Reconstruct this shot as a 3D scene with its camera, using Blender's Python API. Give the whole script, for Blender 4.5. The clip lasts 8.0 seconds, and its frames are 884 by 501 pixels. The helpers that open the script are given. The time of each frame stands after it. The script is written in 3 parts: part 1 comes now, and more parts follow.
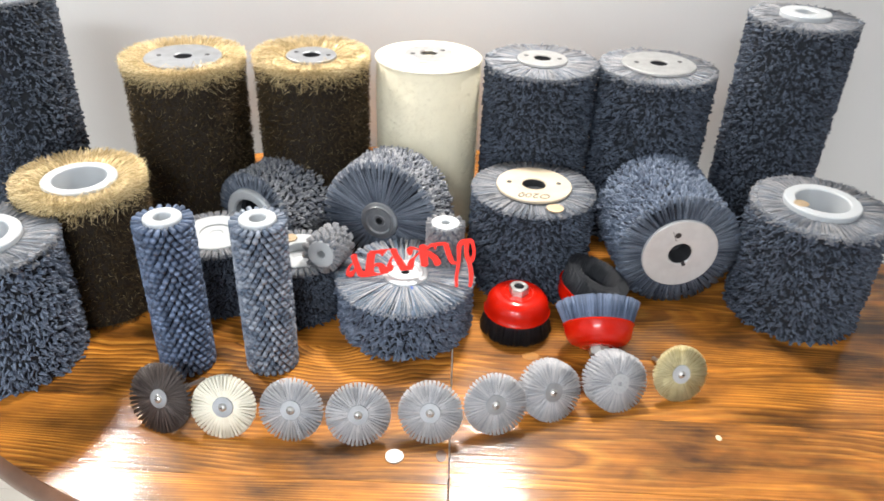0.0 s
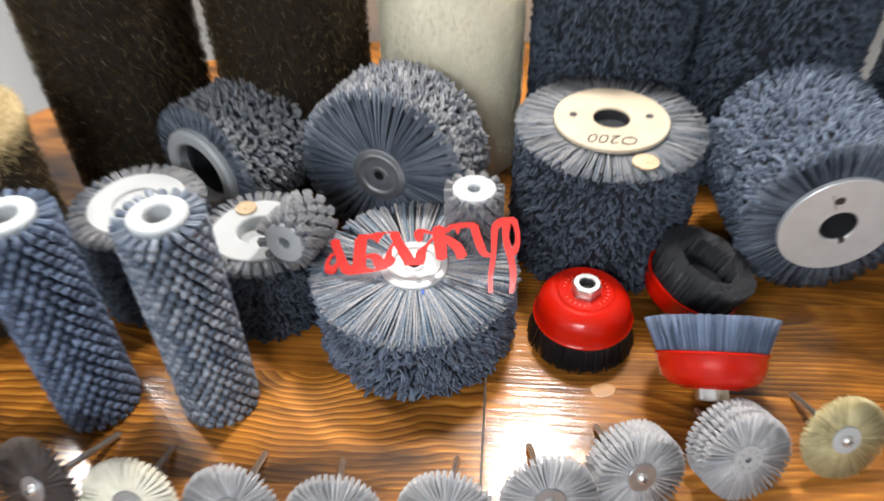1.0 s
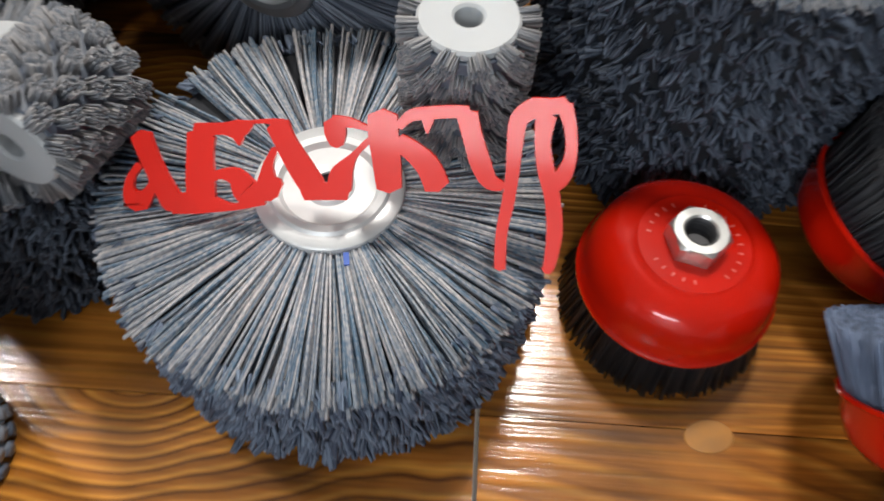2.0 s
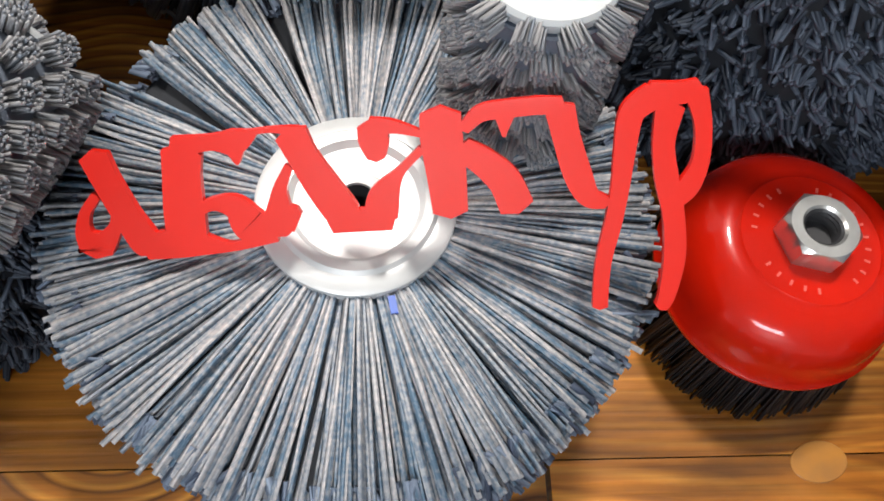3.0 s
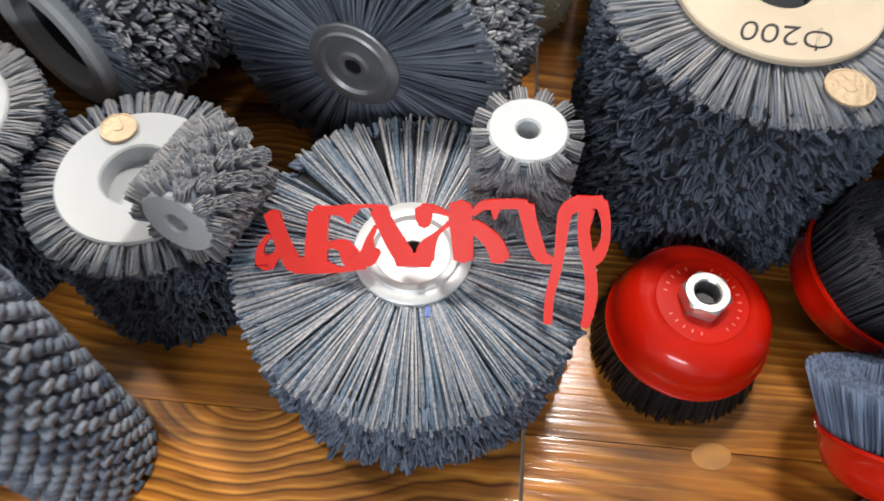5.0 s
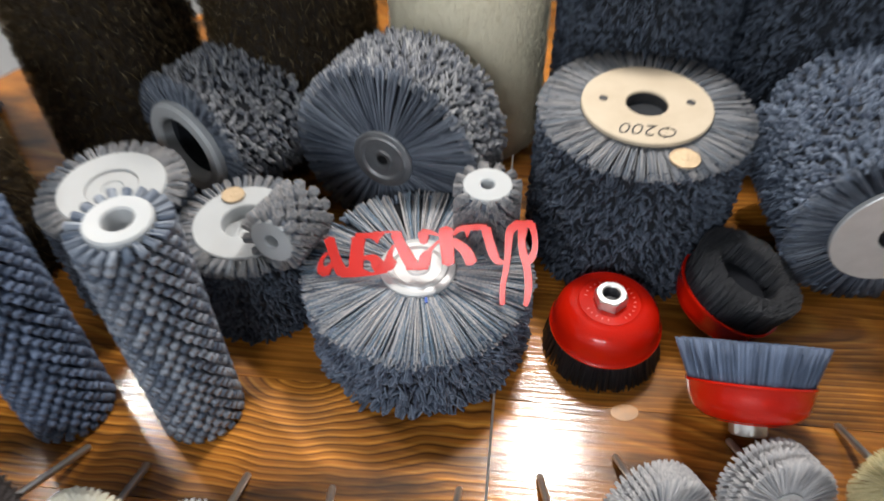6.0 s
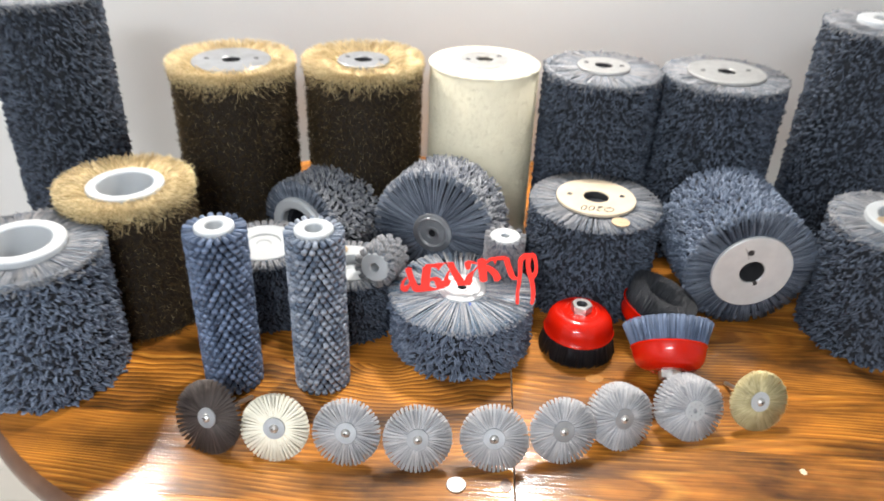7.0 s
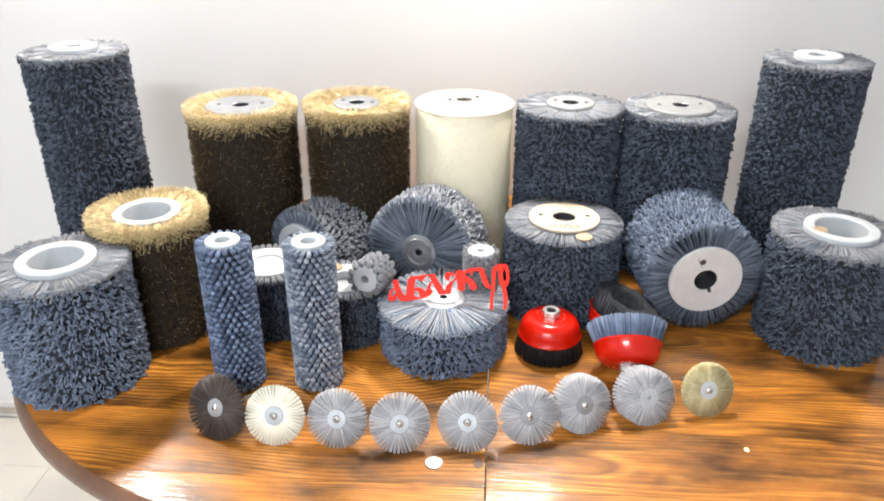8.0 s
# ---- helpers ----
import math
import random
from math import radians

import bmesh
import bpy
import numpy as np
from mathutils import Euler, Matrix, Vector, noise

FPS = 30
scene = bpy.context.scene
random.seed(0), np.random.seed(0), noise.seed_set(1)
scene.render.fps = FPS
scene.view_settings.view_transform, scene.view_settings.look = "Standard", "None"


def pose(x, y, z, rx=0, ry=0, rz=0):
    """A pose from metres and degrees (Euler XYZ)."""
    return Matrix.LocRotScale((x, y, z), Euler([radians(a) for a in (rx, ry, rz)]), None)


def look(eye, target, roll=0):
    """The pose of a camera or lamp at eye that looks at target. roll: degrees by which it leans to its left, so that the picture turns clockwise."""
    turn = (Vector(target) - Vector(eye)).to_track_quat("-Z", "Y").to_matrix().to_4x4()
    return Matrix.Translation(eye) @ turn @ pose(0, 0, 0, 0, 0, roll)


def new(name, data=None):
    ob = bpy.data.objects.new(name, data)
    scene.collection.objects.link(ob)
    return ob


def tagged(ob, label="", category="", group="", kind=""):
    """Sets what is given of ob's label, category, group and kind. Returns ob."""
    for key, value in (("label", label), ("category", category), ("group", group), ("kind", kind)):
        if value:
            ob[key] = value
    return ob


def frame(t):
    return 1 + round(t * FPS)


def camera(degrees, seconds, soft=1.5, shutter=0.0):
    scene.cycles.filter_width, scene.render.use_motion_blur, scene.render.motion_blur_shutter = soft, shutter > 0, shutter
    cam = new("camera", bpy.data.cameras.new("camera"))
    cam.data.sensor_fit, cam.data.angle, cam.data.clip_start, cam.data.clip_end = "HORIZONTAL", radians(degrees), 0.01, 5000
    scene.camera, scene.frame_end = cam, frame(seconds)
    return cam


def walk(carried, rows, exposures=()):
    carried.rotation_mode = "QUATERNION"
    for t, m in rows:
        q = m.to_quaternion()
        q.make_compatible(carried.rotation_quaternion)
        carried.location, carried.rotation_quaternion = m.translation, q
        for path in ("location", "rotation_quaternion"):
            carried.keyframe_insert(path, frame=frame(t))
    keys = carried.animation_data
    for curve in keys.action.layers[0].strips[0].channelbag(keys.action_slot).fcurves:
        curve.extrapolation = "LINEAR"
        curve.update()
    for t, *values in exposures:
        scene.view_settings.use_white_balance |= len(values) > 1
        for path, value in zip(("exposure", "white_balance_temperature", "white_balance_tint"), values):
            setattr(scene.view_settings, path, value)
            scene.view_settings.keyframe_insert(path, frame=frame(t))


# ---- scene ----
cam = camera(60.6, 8.0, soft=1.7, shutter=0.5)
PATH = [
    (0, (0.057, -0.918, 0.716), (0.038, 0.777, -0.344), 2.1),
    (0.5, (0.03, -0.8, 0.676), (0.017, 0.851, -0.453), 2.3),
    (0.8, (0.062, -0.614, 0.638), (-0.066, 0.924, -0.635), -0.9),
    (1, (0.075, -0.52, 0.602), (-0.072, 0.951, -0.744), -1.6),
    (1.5, (0.073, -0.307, 0.465), (-0.055, 0.912, -1.115), 0.6),
    (2.8, (0.002, -0.105, 0.314), (0.143, 0.747, -1.49), 8.1),
    (3, (0.003, -0.102, 0.313), (0.149, 0.734, -1.498), 8.9),
    (3.5, (0.006, -0.13, 0.356), (0.129, 0.802, -1.41), 8.3),
    (4, (0.011, -0.167, 0.399), (0.028, 0.796, -1.354), 4.7),
    (4.5, (0.007, -0.189, 0.416), (0.04, 0.859, -1.288), 5.6),
    (4.7, (0.015, -0.181, 0.433), (0.003, 0.812, -1.303), 3.7),
    (5.8, (0.055, -0.361, 0.55), (-0.088, 0.913, -0.985), 0.3),
    (6, (0.073, -0.423, 0.583), (-0.106, 0.94, -0.87), -1.3),
    (6.4, (0.06, -0.612, 0.624), (-0.113, 0.96, -0.6), -1.2),
    (6.5, (0.049, -0.666, 0.63), (-0.111, 0.938, -0.554), -1.4),
    (6.6, (0.034, -0.723, 0.628), (-0.085, 0.917, -0.511), -0.4),
    (6.7, (0.028, -0.762, 0.642), (-0.069, 0.887, -0.486), 0.3),
    (7, (-0.002, -0.871, 0.686), (-0.07, 0.84, -0.348), 2.1),
    (7.5, (0.033, -0.979, 0.696), (-0.048, 0.763, -0.284), 1.2),
    (8, (0.062, -1.017, 0.695), (-0.061, 0.765, -0.205), 0.2),
]
walk(cam, [(t, look(eye, target, roll)) for t, eye, target, roll in PATH],
     exposures=[(0, 0.80), (0.5, 0.75), (1.0, 0.52), (1.5, -0.27), (3.0, 0.22), (3.5, 0.0), (4.5, 0.2), (5.8, -0.14), (6.5, 0.68), (7.0, 0.74), (7.3, 0.88), (8.0, 0.98)])

# ---- light ----
WALL_Y, FLOOR_Z, CEIL_Z = 0.675, -0.75, 1.75
world = bpy.data.worlds.new("room_air")
scene.world = world
world.use_nodes = True
world.node_tree.nodes["Background"].inputs[0].default_value = (0.85, 0.92, 1.0, 1)
world.node_tree.nodes["Background"].inputs[1].default_value = 0.25


def area_lamp(name, place, target, size, watts, colour=(1, 0.985, 0.96), size_y=None):
    data = bpy.data.lights.new(name, "AREA")
    data.energy, data.color, data.size = watts, colour, size
    if size_y:
        data.shape, data.size_y = "RECTANGLE", size_y
    else:
        data.shape = "DISK"
        data.spread = radians(140)
    ob = new(name, data)
    ob.matrix_world = look(place, target)
    return ob


area_lamp("display_light", (0.19, 0.55, 1.20), (-0.05, 0.05, 0.0), 0.16, 7.8, (1, 0.95, 0.88))
area_lamp("display_light", (-0.98, 0.55, 1.20), (-0.3, 0.05, 0.0), 0.15, 6.6, (1, 0.95, 0.88))
# Fill added to brighten the front sides; no such source is known here.
area_lamp("added_fill_light", (-0.5, -2.3, CEIL_Z - 0.03), (-0.5, -2.3, 0), 1.2, 50, (0.87, 0.925, 0.97), 0.6)

# ---- materials ----


def mat(name, base=(0.5, 0.5, 0.5), rough=0.5, metal=0.0, vary=0.0, scale=40.0, bump=0.0, bump_scale=200.0, island=0.0, second=None, coat=0.0, obrand=0.0):
    m = bpy.data.materials.new(name)
    m.use_nodes = True
    nt = m.node_tree
    n, l = nt.nodes, nt.links
    b = n["Principled BSDF"]
    b.inputs["Roughness"].default_value = rough
    b.inputs["Metallic"].default_value = metal
    b.inputs["Coat Weight"].default_value = coat
    b.inputs["Coat Roughness"].default_value = 0.08
    tc = n.new("ShaderNodeTexCoord")
    col = n.new("ShaderNodeMix")
    col.data_type = "RGBA"
    dark = second or tuple(c * 0.55 for c in base)
    col.inputs[6].default_value = (*base, 1)
    col.inputs[7].default_value = (*dark, 1)
    noise_tex = n.new("ShaderNodeTexNoise")
    noise_tex.inputs["Scale"].default_value = scale
    noise_tex.inputs["Detail"].default_value = 6
    l.new(tc.outputs["Object"], noise_tex.inputs["Vector"])
    ramp = n.new("ShaderNodeMapRange")
    ramp.inputs[1].default_value, ramp.inputs[2].default_value = 0.35, 0.65
    ramp.inputs[3].default_value, ramp.inputs[4].default_value = 0.0, vary
    l.new(noise_tex.outputs["Fac"], ramp.inputs[0])
    fac = ramp.outputs[0]
    if island or obrand:
        if island:
            g = n.new("ShaderNodeNewGeometry")
            src, amount = g.outputs["Random Per Island"], island
        else:
            g = n.new("ShaderNodeObjectInfo")
            src, amount = g.outputs["Random"], obrand
        mul = n.new("ShaderNodeMath")
        mul.operation = "MULTIPLY_ADD"
        mul.inputs[1].default_value = amount
        l.new(src, mul.inputs[0])
        l.new(fac, mul.inputs[2])
        mul.use_clamp = True
        fac = mul.outputs[0]
    l.new(fac, col.inputs[0])
    l.new(col.outputs[2], b.inputs["Base Color"])
    if bump:
        bn = n.new("ShaderNodeTexNoise")
        bn.inputs["Scale"].default_value = bump_scale
        bn.inputs["Detail"].default_value = 4
        l.new(tc.outputs["Object"], bn.inputs["Vector"])
        bp = n.new("ShaderNodeBump")
        bp.inputs["Strength"].default_value = bump
        bp.inputs["Distance"].default_value = 0.002
        l.new(bn.outputs["Fac"], bp.inputs["Height"])
        l.new(bp.outputs["Normal"], b.inputs["Normal"])
    return m


# The blue-grey carries the shade of the brush sides in its colour.
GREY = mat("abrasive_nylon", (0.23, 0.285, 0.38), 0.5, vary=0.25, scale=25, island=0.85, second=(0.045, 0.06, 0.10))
# One nylon, two colours: side shade in the mantles, top light in end faces.
GREY_DARK = mat("shaded_mantle_nylon", (0.128, 0.160, 0.220), 0.55, vary=0.25, scale=25, island=0.95, second=(0.008, 0.013, 0.026))
GREY_LIGHT = mat("pale_and_lit_nylon", (0.36, 0.345, 0.345), 0.55, vary=0.25, scale=40, island=0.8, second=(0.11, 0.14, 0.185))
# Wheels on their rims: light from above is put into this mantle colour.
GREY_MID = mat("top_lit_nylon", (0.44, 0.445, 0.46), 0.55, vary=0.25, scale=25, island=0.85, second=(0.075, 0.09, 0.13))
# The shade on their upright end faces is put into this colour.
FACE = mat("shaded_nylon", (0.24, 0.275, 0.34), 0.5, vary=0.45, scale=14, island=0.8, second=(0.035, 0.048, 0.075))
# Paler copy for the flat wheel's top, with the overhead light coloured in.
CRIMPED = mat("crimped_lit_nylon", (0.60, 0.555, 0.545), 0.45, vary=0.5, scale=520, island=0.75, second=(0.095, 0.16, 0.235))
GREY_PALE = mat("soft_grey_nylon", (0.66, 0.64, 0.64), 0.6, vary=0.25, scale=60, island=0.85, second=(0.34, 0.35, 0.385))
BLUE_NYLON = mat("blue_grey_nylon", (0.17, 0.23, 0.36), 0.5, vary=0.2, scale=40, island=0.85, second=(0.035, 0.055, 0.10))
BLUE_PALE = mat("pale_blue_grey_nylon", (0.36, 0.40, 0.47), 0.5, vary=0.25, scale=30, island=0.85, second=(0.07, 0.10, 0.155))
BLACK_NYLON = mat("black_nylon", (0.026, 0.029, 0.038), 0.45, island=0.8, second=(0.006, 0.007, 0.010))
# Near-black filler colours paint the shade between bristles and between wires.
GAP = mat("bristle_gap_shade", (0.012, 0.015, 0.022), 0.8, vary=0.6, scale=200)
GAP_BROWN = mat("wire_gap_shade", (0.016, 0.010, 0.005), 0.8, vary=0.6, scale=200)
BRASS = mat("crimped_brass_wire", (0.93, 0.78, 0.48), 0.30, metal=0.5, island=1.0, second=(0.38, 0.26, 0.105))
BRASS_DULL = mat("dull_greenish_brass_wire", (0.84, 0.75, 0.47), 0.42, metal=0.3, island=0.9, second=(0.42, 0.35, 0.16))
# Brass wire coloured dark to carry the shade on the roll sides.
WIRE_DARK = mat("shaded_brass_wire", (0.10, 0.062, 0.024), 0.45, metal=0.6, island=0.95, second=(0.018, 0.011, 0.005))
CREAM = mat("natural_fibre", (0.96, 0.89, 0.69), 0.75, vary=0.14, scale=45, island=0.3, second=(0.70, 0.64, 0.48), bump=0.5, bump_scale=500)
CREAM_PALE = mat("pale_fibre", (0.94, 0.90, 0.78), 0.7, vary=0.2, scale=60, island=0.4, second=(0.82, 0.76, 0.60))
BROWN_HAIR = mat("brown_horsehair", (0.13, 0.10, 0.09), 0.45, island=0.9, second=(0.03, 0.022, 0.02))
PLASTIC = mat("white_plastic", (0.48, 0.50, 0.52), 0.4, vary=0.4, scale=30, second=(0.43, 0.45, 0.475), bump=0.05, bump_scale=90)
STEEL = mat("zinc_steel", (0.74, 0.74, 0.73), 0.3, metal=0.9, vary=0.5, scale=60, second=(0.50, 0.50, 0.49), bump=0.08, bump_scale=150)
ZINC = mat("bright_zinc", (0.70, 0.71, 0.72), 0.38, metal=0.25, vary=0.4, scale=60, second=(0.56, 0.57, 0.58), bump=0.06, bump_scale=150)
STEEL_DULL = mat("dull_steel", (0.48, 0.50, 0.53), 0.36, metal=0.85, vary=0.6, scale=35, second=(0.29, 0.30, 0.32), bump=0.08, bump_scale=120)
# Near-black colour stands for the shade inside bores, holes and slots.
HOLE = mat("bore_shadow", (0.06, 0.06, 0.065), 0.5, metal=0.5)
PLY = mat("birch_plywood", (0.58, 0.49, 0.375), 0.6, vary=0.5, scale=28, second=(0.46, 0.37, 0.26), bump=0.1, bump_scale=120)
shell = PLASTIC.node_tree.nodes["Principled BSDF"]
shell.inputs["Subsurface Weight"].default_value = 0.35
shell.inputs["Subsurface Radius"].default_value = (0.8, 0.9, 1.0)
shell.inputs["Subsurface Scale"].default_value = 0.012
RED = mat("red_enamel", (0.56, 0.010, 0.002), 0.25, vary=0.25, scale=20, second=(0.46, 0.007, 0.0015), coat=0.6, bump=0.03, bump_scale=60)
enamel = RED.node_tree.nodes["Principled BSDF"]
enamel.inputs["Specular IOR Level"].default_value = 0.12
enamel.inputs["Coat Roughness"].default_value = 0.03
RED_DARK = mat("red_emboss", (0.70, 0.12, 0.09), 0.3)
RED_SIGN = mat("red_acrylic", (0.80, 0.014, 0.004), 0.40, vary=0.2, scale=40, second=(0.72, 0.012, 0.003), coat=0.3)
acrylic = RED_SIGN.node_tree.nodes["Principled BSDF"]
acrylic.inputs["Specular IOR Level"].default_value = 0.25
acrylic.inputs["Coat Roughness"].default_value = 0.1
COIN = mat("coin_nickel", (0.46, 0.45, 0.44), 0.34, metal=0.85, vary=0.5, scale=300, second=(0.34, 0.33, 0.32), bump=0.4, bump_scale=400)
COIN_BRASS = mat("coin_brass", (0.60, 0.46, 0.31), 0.45, metal=0.6, vary=0.5, scale=300, second=(0.44, 0.33, 0.21), bump=0.4, bump_scale=400)
INK = mat("black_marker", (0.02, 0.02, 0.025), 0.5)
BLUE_TAG = mat("blue_plastic", (0.03, 0.10, 0.45), 0.4)
PAINT = mat("wall_paint", (0.71, 0.705, 0.705), 0.65, vary=0.25, scale=3.0, second=(0.67, 0.665, 0.665), bump=0.12, bump_scale=160)
CEILING = mat("ceiling_paint", (0.8, 0.8, 0.8), 0.8)
SKIRT = mat("skirting_vinyl", (0.70, 0.68, 0.65), 0.45, vary=0.2, scale=20)
SKIRT_CAP = mat("skirting_strip", (0.42, 0.36, 0.31), 0.45, vary=0.3, scale=20)
LAMINATE = mat("pale_laminate", (0.62, 0.58, 0.52), 0.4, vary=0.4, scale=7, second=(0.54, 0.50, 0.44), obrand=0.4)
SHADE = mat("lamp_housing", (0.8, 0.8, 0.8), 0.4)
CHIP = mat("bare_wood_chip", (0.75, 0.62, 0.42), 0.6)


def wood(name="varnished_pine", heart=None):
    """Pine boards; heart: where the growth rings of a board close into ovals."""
    m = bpy.data.materials.new(name)
    m.use_nodes = True
    n, l = m.node_tree.nodes, m.node_tree.links
    b = n["Principled BSDF"]
    tc = n.new("ShaderNodeTexCoord")
    info = n.new("ShaderNodeObjectInfo")
    off = n.new("ShaderNodeVectorMath")
    off.operation = "MULTIPLY_ADD"
    off.inputs[1].default_value = (7.0, 13.0, 3.0)
    rnd = n.new("ShaderNodeCombineXYZ")
    for i in range(3):
        l.new(info.outputs["Random"], rnd.inputs[i])
    l.new(rnd.outputs[0], off.inputs[0])
    l.new(tc.outputs["Object"], off.inputs[2])
    mp = n.new("ShaderNodeMapping")
    mp.inputs["Scale"].default_value = (1.3, 6.0, 1.0)
    l.new(off.outputs[0], mp.inputs["Vector"])
    big = n.new("ShaderNodeTexNoise")
    big.inputs["Scale"].default_value = 1.0
    big.inputs["Detail"].default_value = 2.2
    big.inputs["Roughness"].default_value = 0.35
    l.new(mp.outputs[0], big.inputs["Vector"])
    # growth rings run along the board and wander slowly
    rings = n.new("ShaderNodeMath")
    rings.operation = "MULTIPLY"
    rings.inputs[1].default_value = 1.0
    sep = n.new("ShaderNodeSeparateXYZ")
    l.new(off.outputs[0], sep.inputs[0])
    across = n.new("ShaderNodeMath")
    across.operation = "MULTIPLY"
    across.inputs[1].default_value = 112.0
    l.new(sep.outputs[1], across.inputs[0])
    drift = n.new("ShaderNodeMath")
    drift.operation = "MULTIPLY_ADD"
    drift.inputs[1].default_value = 34.0
    l.new(big.outputs["Fac"], drift.inputs[0])
    l.new(across.outputs[0], drift.inputs[2])
    if heart:
        rel = n.new("ShaderNodeVectorMath")
        rel.operation = "SUBTRACT"
        rel.inputs[1].default_value = (*heart, 0)
        l.new(tc.outputs["Object"], rel.inputs[0])
        oval = n.new("ShaderNodeVectorMath")
        oval.operation = "MULTIPLY"
        oval.inputs[1].default_value = (1.0, 1.45, 0)
        l.new(rel.outputs[0], oval.inputs[0])
        # away from the heart the rings straighten out along the board
        parts = n.new("ShaderNodeSeparateXYZ")
        l.new(oval.outputs[0], parts.inputs[0])
        last = parts.outputs[0]
        for op, value in (("DIVIDE", 0.085), ("TANH", 0), ("MULTIPLY", 0.085)):
            step = n.new("ShaderNodeMath")
            step.operation = op
            step.inputs[1].default_value = value
            l.new(last, step.inputs[0])
            last = step.outputs[0]
        flat = n.new("ShaderNodeCombineXYZ")
        l.new(last, flat.inputs[0])
        l.new(parts.outputs[1], flat.inputs[1])
        far = n.new("ShaderNodeVectorMath")
        far.operation = "LENGTH"
        l.new(flat.outputs[0], far.inputs[0])
        wob = n.new("ShaderNodeMath")
        wob.operation = "MULTIPLY_ADD"
        wob.inputs[1].default_value = 105.0
        l.new(far.outputs["Value"], wob.inputs[0])
        soft_noise = n.new("ShaderNodeTexNoise")
        soft_noise.inputs["Scale"].default_value = 9.0
        l.new(tc.outputs["Object"], soft_noise.inputs["Vector"])
        small = n.new("ShaderNodeMath")
        small.operation = "MULTIPLY"
        small.inputs[1].default_value = 4.0
        l.new(soft_noise.outputs["Fac"], small.inputs[0])
        l.new(small.outputs[0], wob.inputs[2])
        l.new(wob.outputs[0], rings.inputs[0])
    else:
        l.new(drift.outputs[0], rings.inputs[0])
    frac = n.new("ShaderNodeMath")
    frac.operation = "FRACT"
    l.new(rings.outputs[0], frac.inputs[0])
    ramp = n.new("ShaderNodeValToRGB")
    e = ramp.color_ramp.elements
    e[0].position, e[0].color = 0.0, (0.33, 0.118, 0.013, 1)
    e[1].position, e[1].color = 1.0, (0.27, 0.088, 0.009, 1)
    for p, c in ((0.34, (0.45, 0.152, 0.016, 1)), (0.60, (0.70, 0.315, 0.050, 1)), (0.72, (0.58, 0.225, 0.026, 1)), (0.88, (0.085, 0.022, 0.004, 1) if heart else (0.21, 0.066, 0.009, 1))):
        k = e.new(p)
        k.color = c
    l.new(frac.outputs[0], ramp.inputs["Fac"])
    # in places the rings fade into plain varnished wood
    fade_tex = n.new("ShaderNodeTexNoise")
    fade_tex.inputs["Scale"].default_value = 11.0
    fade_tex.inputs["Detail"].default_value = 3
    l.new(off.outputs[0], fade_tex.inputs["Vector"])
    fade = n.new("ShaderNodeMapRange")
    fade.inputs[1].default_value, fade.inputs[2].default_value = 0.36, 0.62
    fade.inputs[3].default_value, fade.inputs[4].default_value = (0.0, 0.35) if heart else (0.1, 0.8)
    l.new(fade_tex.outputs["Fac"], fade.inputs[0])
    plain = n.new("ShaderNodeMix")
    plain.data_type = "RGBA"
    plain.inputs[7].default_value = (0.48, 0.172, 0.022, 1)
    l.new(fade.outputs[0], plain.inputs[0])
    l.new(ramp.outputs["Color"], plain.inputs[6])
    # fine fibre streaks and broad stains
    mp2 = n.new("ShaderNodeMapping")
    mp2.inputs["Scale"].default_value = (9.0, 330.0, 1.0)
    l.new(off.outputs[0], mp2.inputs["Vector"])
    fine = n.new("ShaderNodeTexNoise")
    fine.inputs["Scale"].default_value = 1.0
    fine.inputs["Detail"].default_value = 4
    l.new(mp2.outputs[0], fine.inputs["Vector"])
    stain = n.new("ShaderNodeTexNoise")
    stain.inputs["Scale"].default_value = 7.5
    stain.inputs["Detail"].default_value = 6
    mp3 = n.new("ShaderNodeMapping")
    mp3.inputs["Scale"].default_value = (0.9, 2.4, 1.0)
    l.new(off.outputs[0], mp3.inputs["Vector"])
    l.new(mp3.outputs[0], stain.inputs["Vector"])
    fr = n.new("ShaderNodeMapRange")
    fr.inputs[1].default_value, fr.inputs[2].default_value = 0.3, 0.7
    fr.inputs[3].default_value, fr.inputs[4].default_value = 0.66, 1.25
    l.new(fine.outputs["Fac"], fr.inputs[0])
    sr = n.new("ShaderNodeMapRange")
    sr.inputs[1].default_value, sr.inputs[2].default_value = 0.33, 0.64
    sr.inputs[3].default_value, sr.inputs[4].default_value = 0.16, 1.16
    l.new(stain.outputs["Fac"], sr.inputs[0])
    mul = n.new("ShaderNodeMath")
    mul.operation = "MULTIPLY"
    l.new(fr.outputs[0], mul.inputs[0])
    l.new(sr.outputs[0], mul.inputs[1])
    tint = n.new("ShaderNodeVectorMath")
    tint.operation = "SCALE"
    l.new(plain.outputs[2], tint.inputs[0])
    l.new(mul.outputs[0], tint.inputs["Scale"])
    l.new(tint.outputs[0], b.inputs["Base Color"])
    b.inputs["Roughness"].default_value = 0.5
    b.inputs["Coat Weight"].default_value = 1.0
    b.inputs["Specular IOR Level"].default_value = 0.2
    b.inputs["Coat Roughness"].default_value = 0.13
    bp = n.new("ShaderNodeBump")
    bp.inputs["Strength"].default_value = 0.34
    bp.inputs["Distance"].default_value = 0.001
    l.new(fine.outputs["Fac"], bp.inputs["Height"])
    l.new(bp.outputs["Normal"], b.inputs["Normal"])
    l.new(bp.outputs["Normal"], b.inputs["Coat Normal"])
    return m


